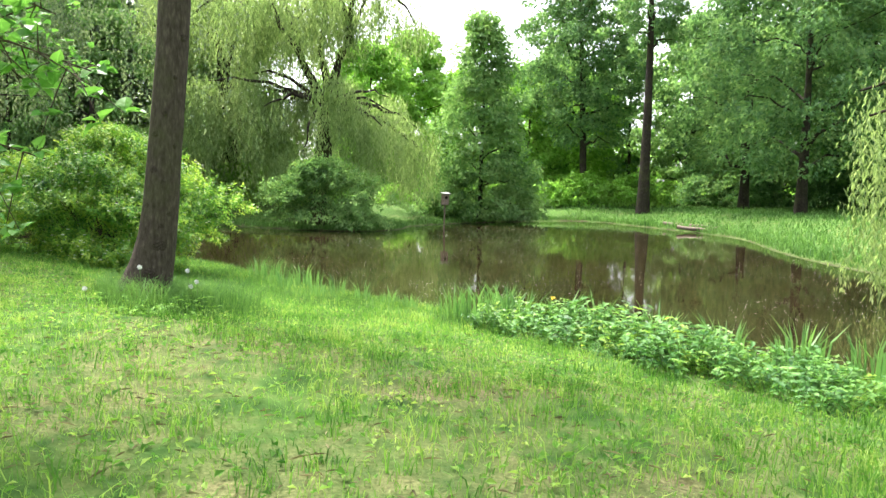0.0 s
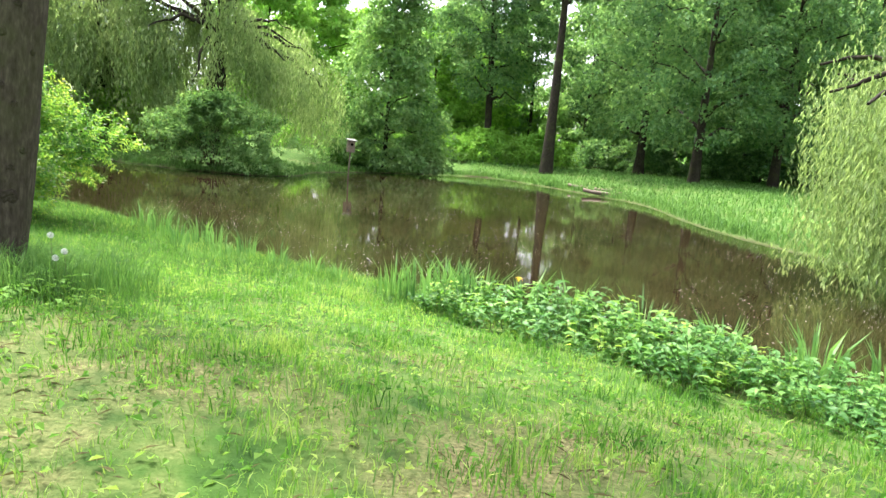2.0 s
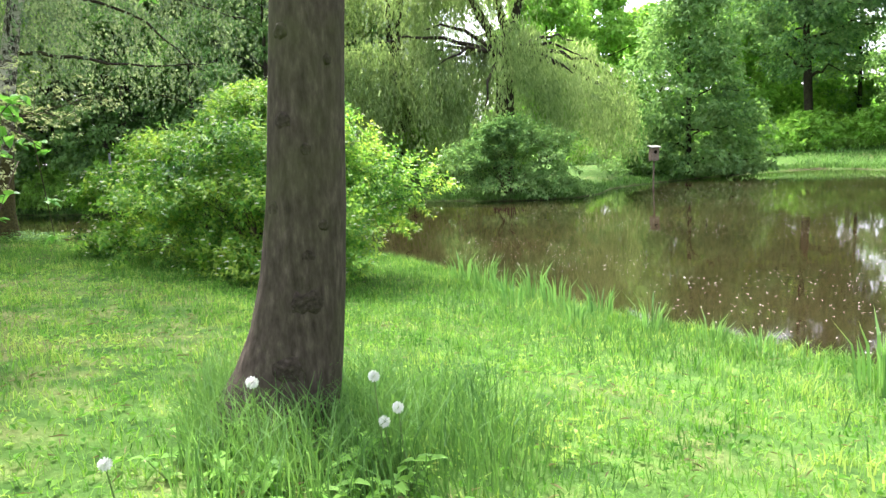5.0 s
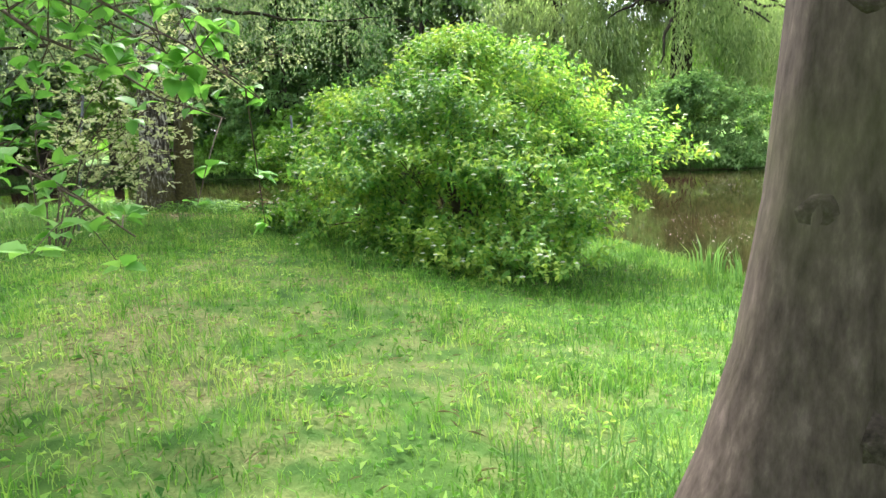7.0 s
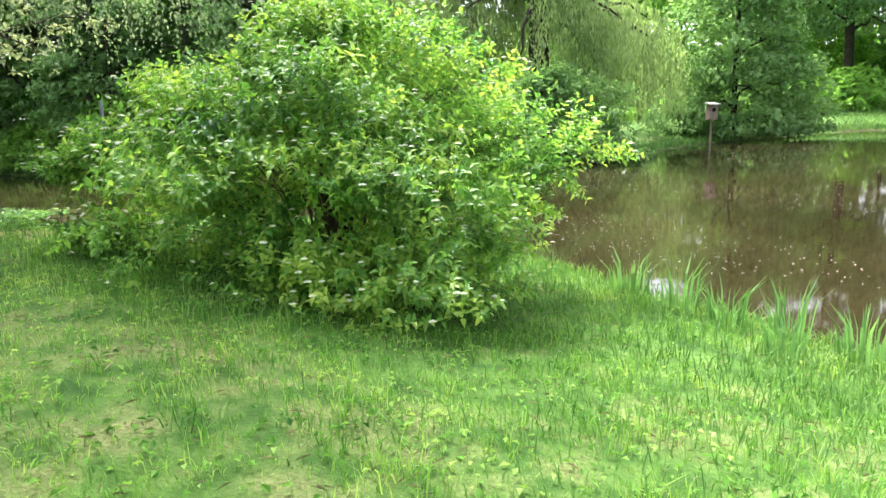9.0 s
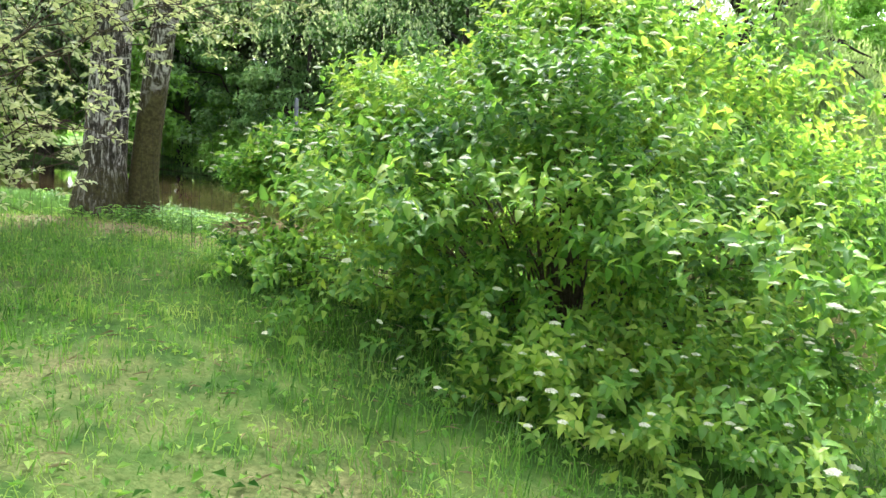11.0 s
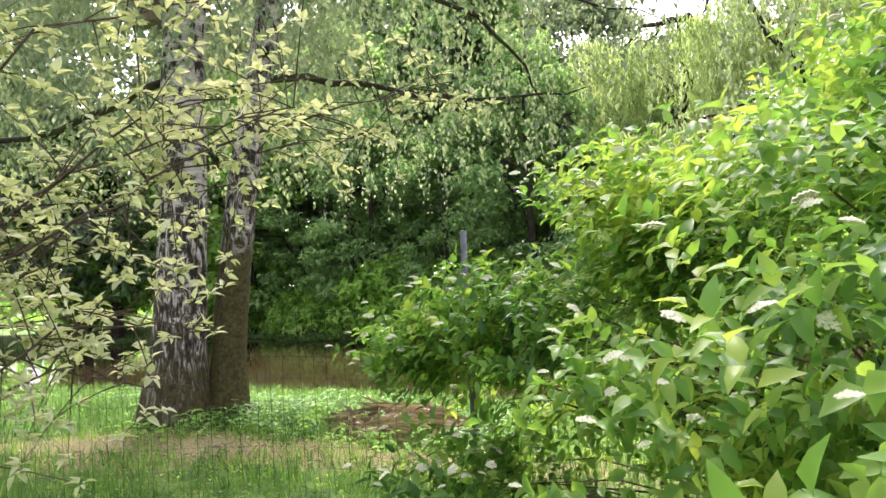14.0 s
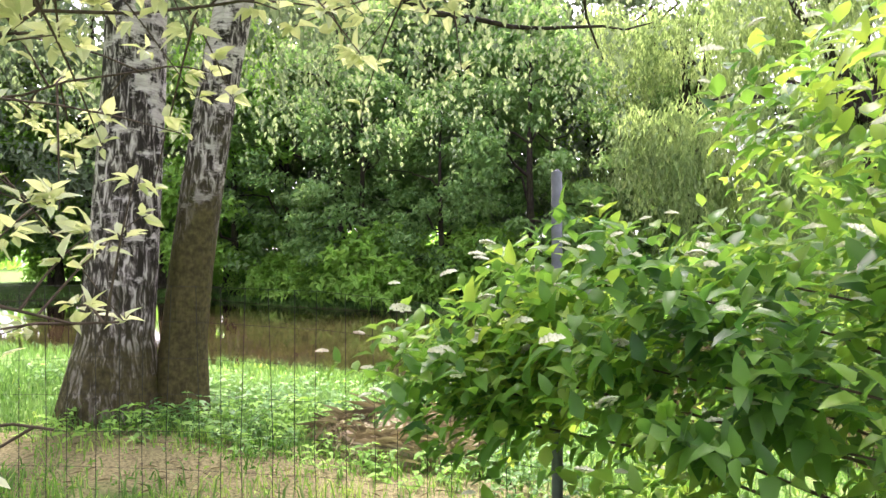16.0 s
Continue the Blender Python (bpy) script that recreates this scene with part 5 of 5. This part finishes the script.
sets = []
for n, cx, cy, sx, sy in ((5200, -3.6, 8.1, 0.7, 0.6), (5200, -8.2, 15.5, 3.3, 3.1), (11000, -15.6, 17.8, 2.6, 1.7), (3000, -14.1, 13.5, 3.2, 0.7), (2500, -3.0, 12.5, 1.5, 1.2)):
    sets.append((rng.normal(cx, sx, n), rng.normal(cy, sy, n)))
e = np.concatenate([SHORE, SHORE[:1]])
seg = rng.integers(0, len(SHORE), 60000)
t = rng.uniform(0, 1, 60000)
px, py = e[seg, 0] * (1 - t) + e[seg + 1, 0] * t, e[seg, 1] * (1 - t) + e[seg + 1, 1] * t
px, py = px + rng.normal(0, 1.0, 60000), py + rng.normal(0, 1.0, 60000)
sets.append((px, py))
tx, ty = scatter(9000, -9, 6, 0, 14)
tn = wave_noise(tx, ty, 4.1) * wave_noise(tx + 3, ty, 1.3)
sets.append((tx[tn > 0.36], ty[tn > 0.36]))
x, y = np.concatenate([a for a, _ in sets]), np.concatenate([b for _, b in sets])
d, r = shore_distance(x, y), path_distance(x, y)
sel = (d > 0.05) & (d < 12) & (bare_at(x, y) < 0.28) & ((r < 25) | (rng.uniform(0, 1, len(x)) < 0.7)) & (r > 0.5)
x, y, d, r = x[sel], y[sel], d[sel], r[sel]
h = rng.uniform(0.1, 0.3, len(x)) * np.clip(0.7 + r / 30, 0.7, 1.4) * np.where(np.hypot(x + 3.6, y - 8.2) < 1.3, 2.4, 1)
turf("long_grass", x, y, h, np.clip(0.006 + r * 0.0012, 0.006, 0.05), GRASS_LONG, "longer fresh green grass along the banks and trees", 0.35)
cx, cy = scatter(8500, -16, 7, -1, 18)
cd, cr = shore_distance(cx, cy), path_distance(cx, cy)
sel = (cd > 0.3) & (cr < 8) & (cr > 0.35) & (rng.uniform(0, 1, len(cx)) < 0.25 + 0.75 * wave_noise(cx + 2, cy, 1.9) ** 2)
cx, cy = cx[sel], cy[sel]
n = len(cx)
per = rng.integers(8, 26, n)
i = np.repeat(np.arange(n), per)
x, y = cx[i] + rng.normal(0, 0.045, len(i)) * (1 + per[i] / 20), cy[i] + rng.normal(0, 0.045, len(i)) * (1 + per[i] / 20)
turf("grass_tufts", x, y, rng.uniform(0.08, 0.24, n)[i] * rng.uniform(0.5, 1.15, len(i)), rng.uniform(0.005, 0.009, len(i)), GRASS, "fresh green tufts standing out of the lawn", 0.4)

x, y = scatter(26000, 11, 48, 16, 70)
d = shore_distance(x, y)
sel = d > 0.2
x, y, d = x[sel], y[sel], d[sel]
turf("meadow_grass", x, y, rng.uniform(0.15, 0.4, len(x)) * np.where(d < 3, 1.5, 1), 0.06, GRASS_LONG, "bright meadow grass on the far bank", 0.4)

x, y = scatter(90000, -15, 6, 0, 17)
d, r = shore_distance(x, y), path_distance(x, y)
sel = (d > 0.3) & (rng.uniform(0, 1, len(x)) < np.where(r < 4, 0.75, 0.25) * (0.15 + 0.85 * wave_noise(x + 5, y, 3.3)))
x, y = x[sel], y[sel]
n = len(x)
a = rng.uniform(0, 2 * np.pi, n)
w = np.stack([np.cos(a), np.sin(a), rng.uniform(0.1, 0.9, n)], 1)
sz = rng.uniform(0.022, 0.065, n)
v, f = leaf_arrays(np.stack([x, y, ground_z(x, y) + rng.uniform(0.005, 0.045, n)], 1), w, np.tile((0, 0, 1.0), (n, 1)) + rng.normal(0, 0.3, (n, 3)), sz, sz * 0.6, 0.2, 0.2)
tagged(piece("lawn_weeds", mesh_of("lawn_weeds", v, f, GRASS)), "small clover and weed leaves in the lawn", "weeds", kind="stuff")
x, y = scatter(60000, -15, 6, 0, 17)
d, r = shore_distance(x, y), path_distance(x, y)
sel = (d > 0.8) & (r < 6) & (rng.uniform(0, 1, len(x)) < 0.12 + 1.2 * bare_at(x, y) * wave_noise(x, y + 4, 2.7))
x, y = x[sel], y[sel]
n = len(x)
a = rng.uniform(0, 2 * np.pi, n)
w = np.stack([np.cos(a), np.sin(a), rng.uniform(-0.05, 0.3, n)], 1)
v, f = leaf_arrays(np.stack([x, y, ground_z(x, y) + rng.uniform(0.01, 0.04, n)], 1), w, np.tile((0, 0, 1.0), (n, 1)), rng.uniform(0.04, 0.12, n), rng.uniform(0.004, 0.012, n), 0.1, 0.1)
tagged(piece("dry_grass", mesh_of("dry_grass", v, f, STRAW)), "dry straw and dead leaves lying in thin turf", "dry grass", kind="stuff")

# ---- petals on the water ----
x, y = scatter(9000, -6, 14, 9, 46)
sel = (shore_distance(x, y) < -0.5) & (wave_noise(x, y, 0.7) > 0.45)
x, y = x[sel], y[sel]
n = len(x)
a = rng.uniform(0, 2 * np.pi, n)
v, f = leaf_arrays(np.stack([x, y, np.full(n, WATER_Z + 0.006)], 1), np.stack([np.cos(a), np.sin(a), np.zeros(n)], 1), np.tile((0, 0, 1.0), (n, 1)), rng.uniform(0.02, 0.045, n), rng.uniform(0.015, 0.03, n), 0.02, 0.0)
tagged(piece("floating_petals", mesh_of("floating_petals", v, f, FLOAT)), "pale petals and fluff drifting on the water", "petals", kind="stuff")
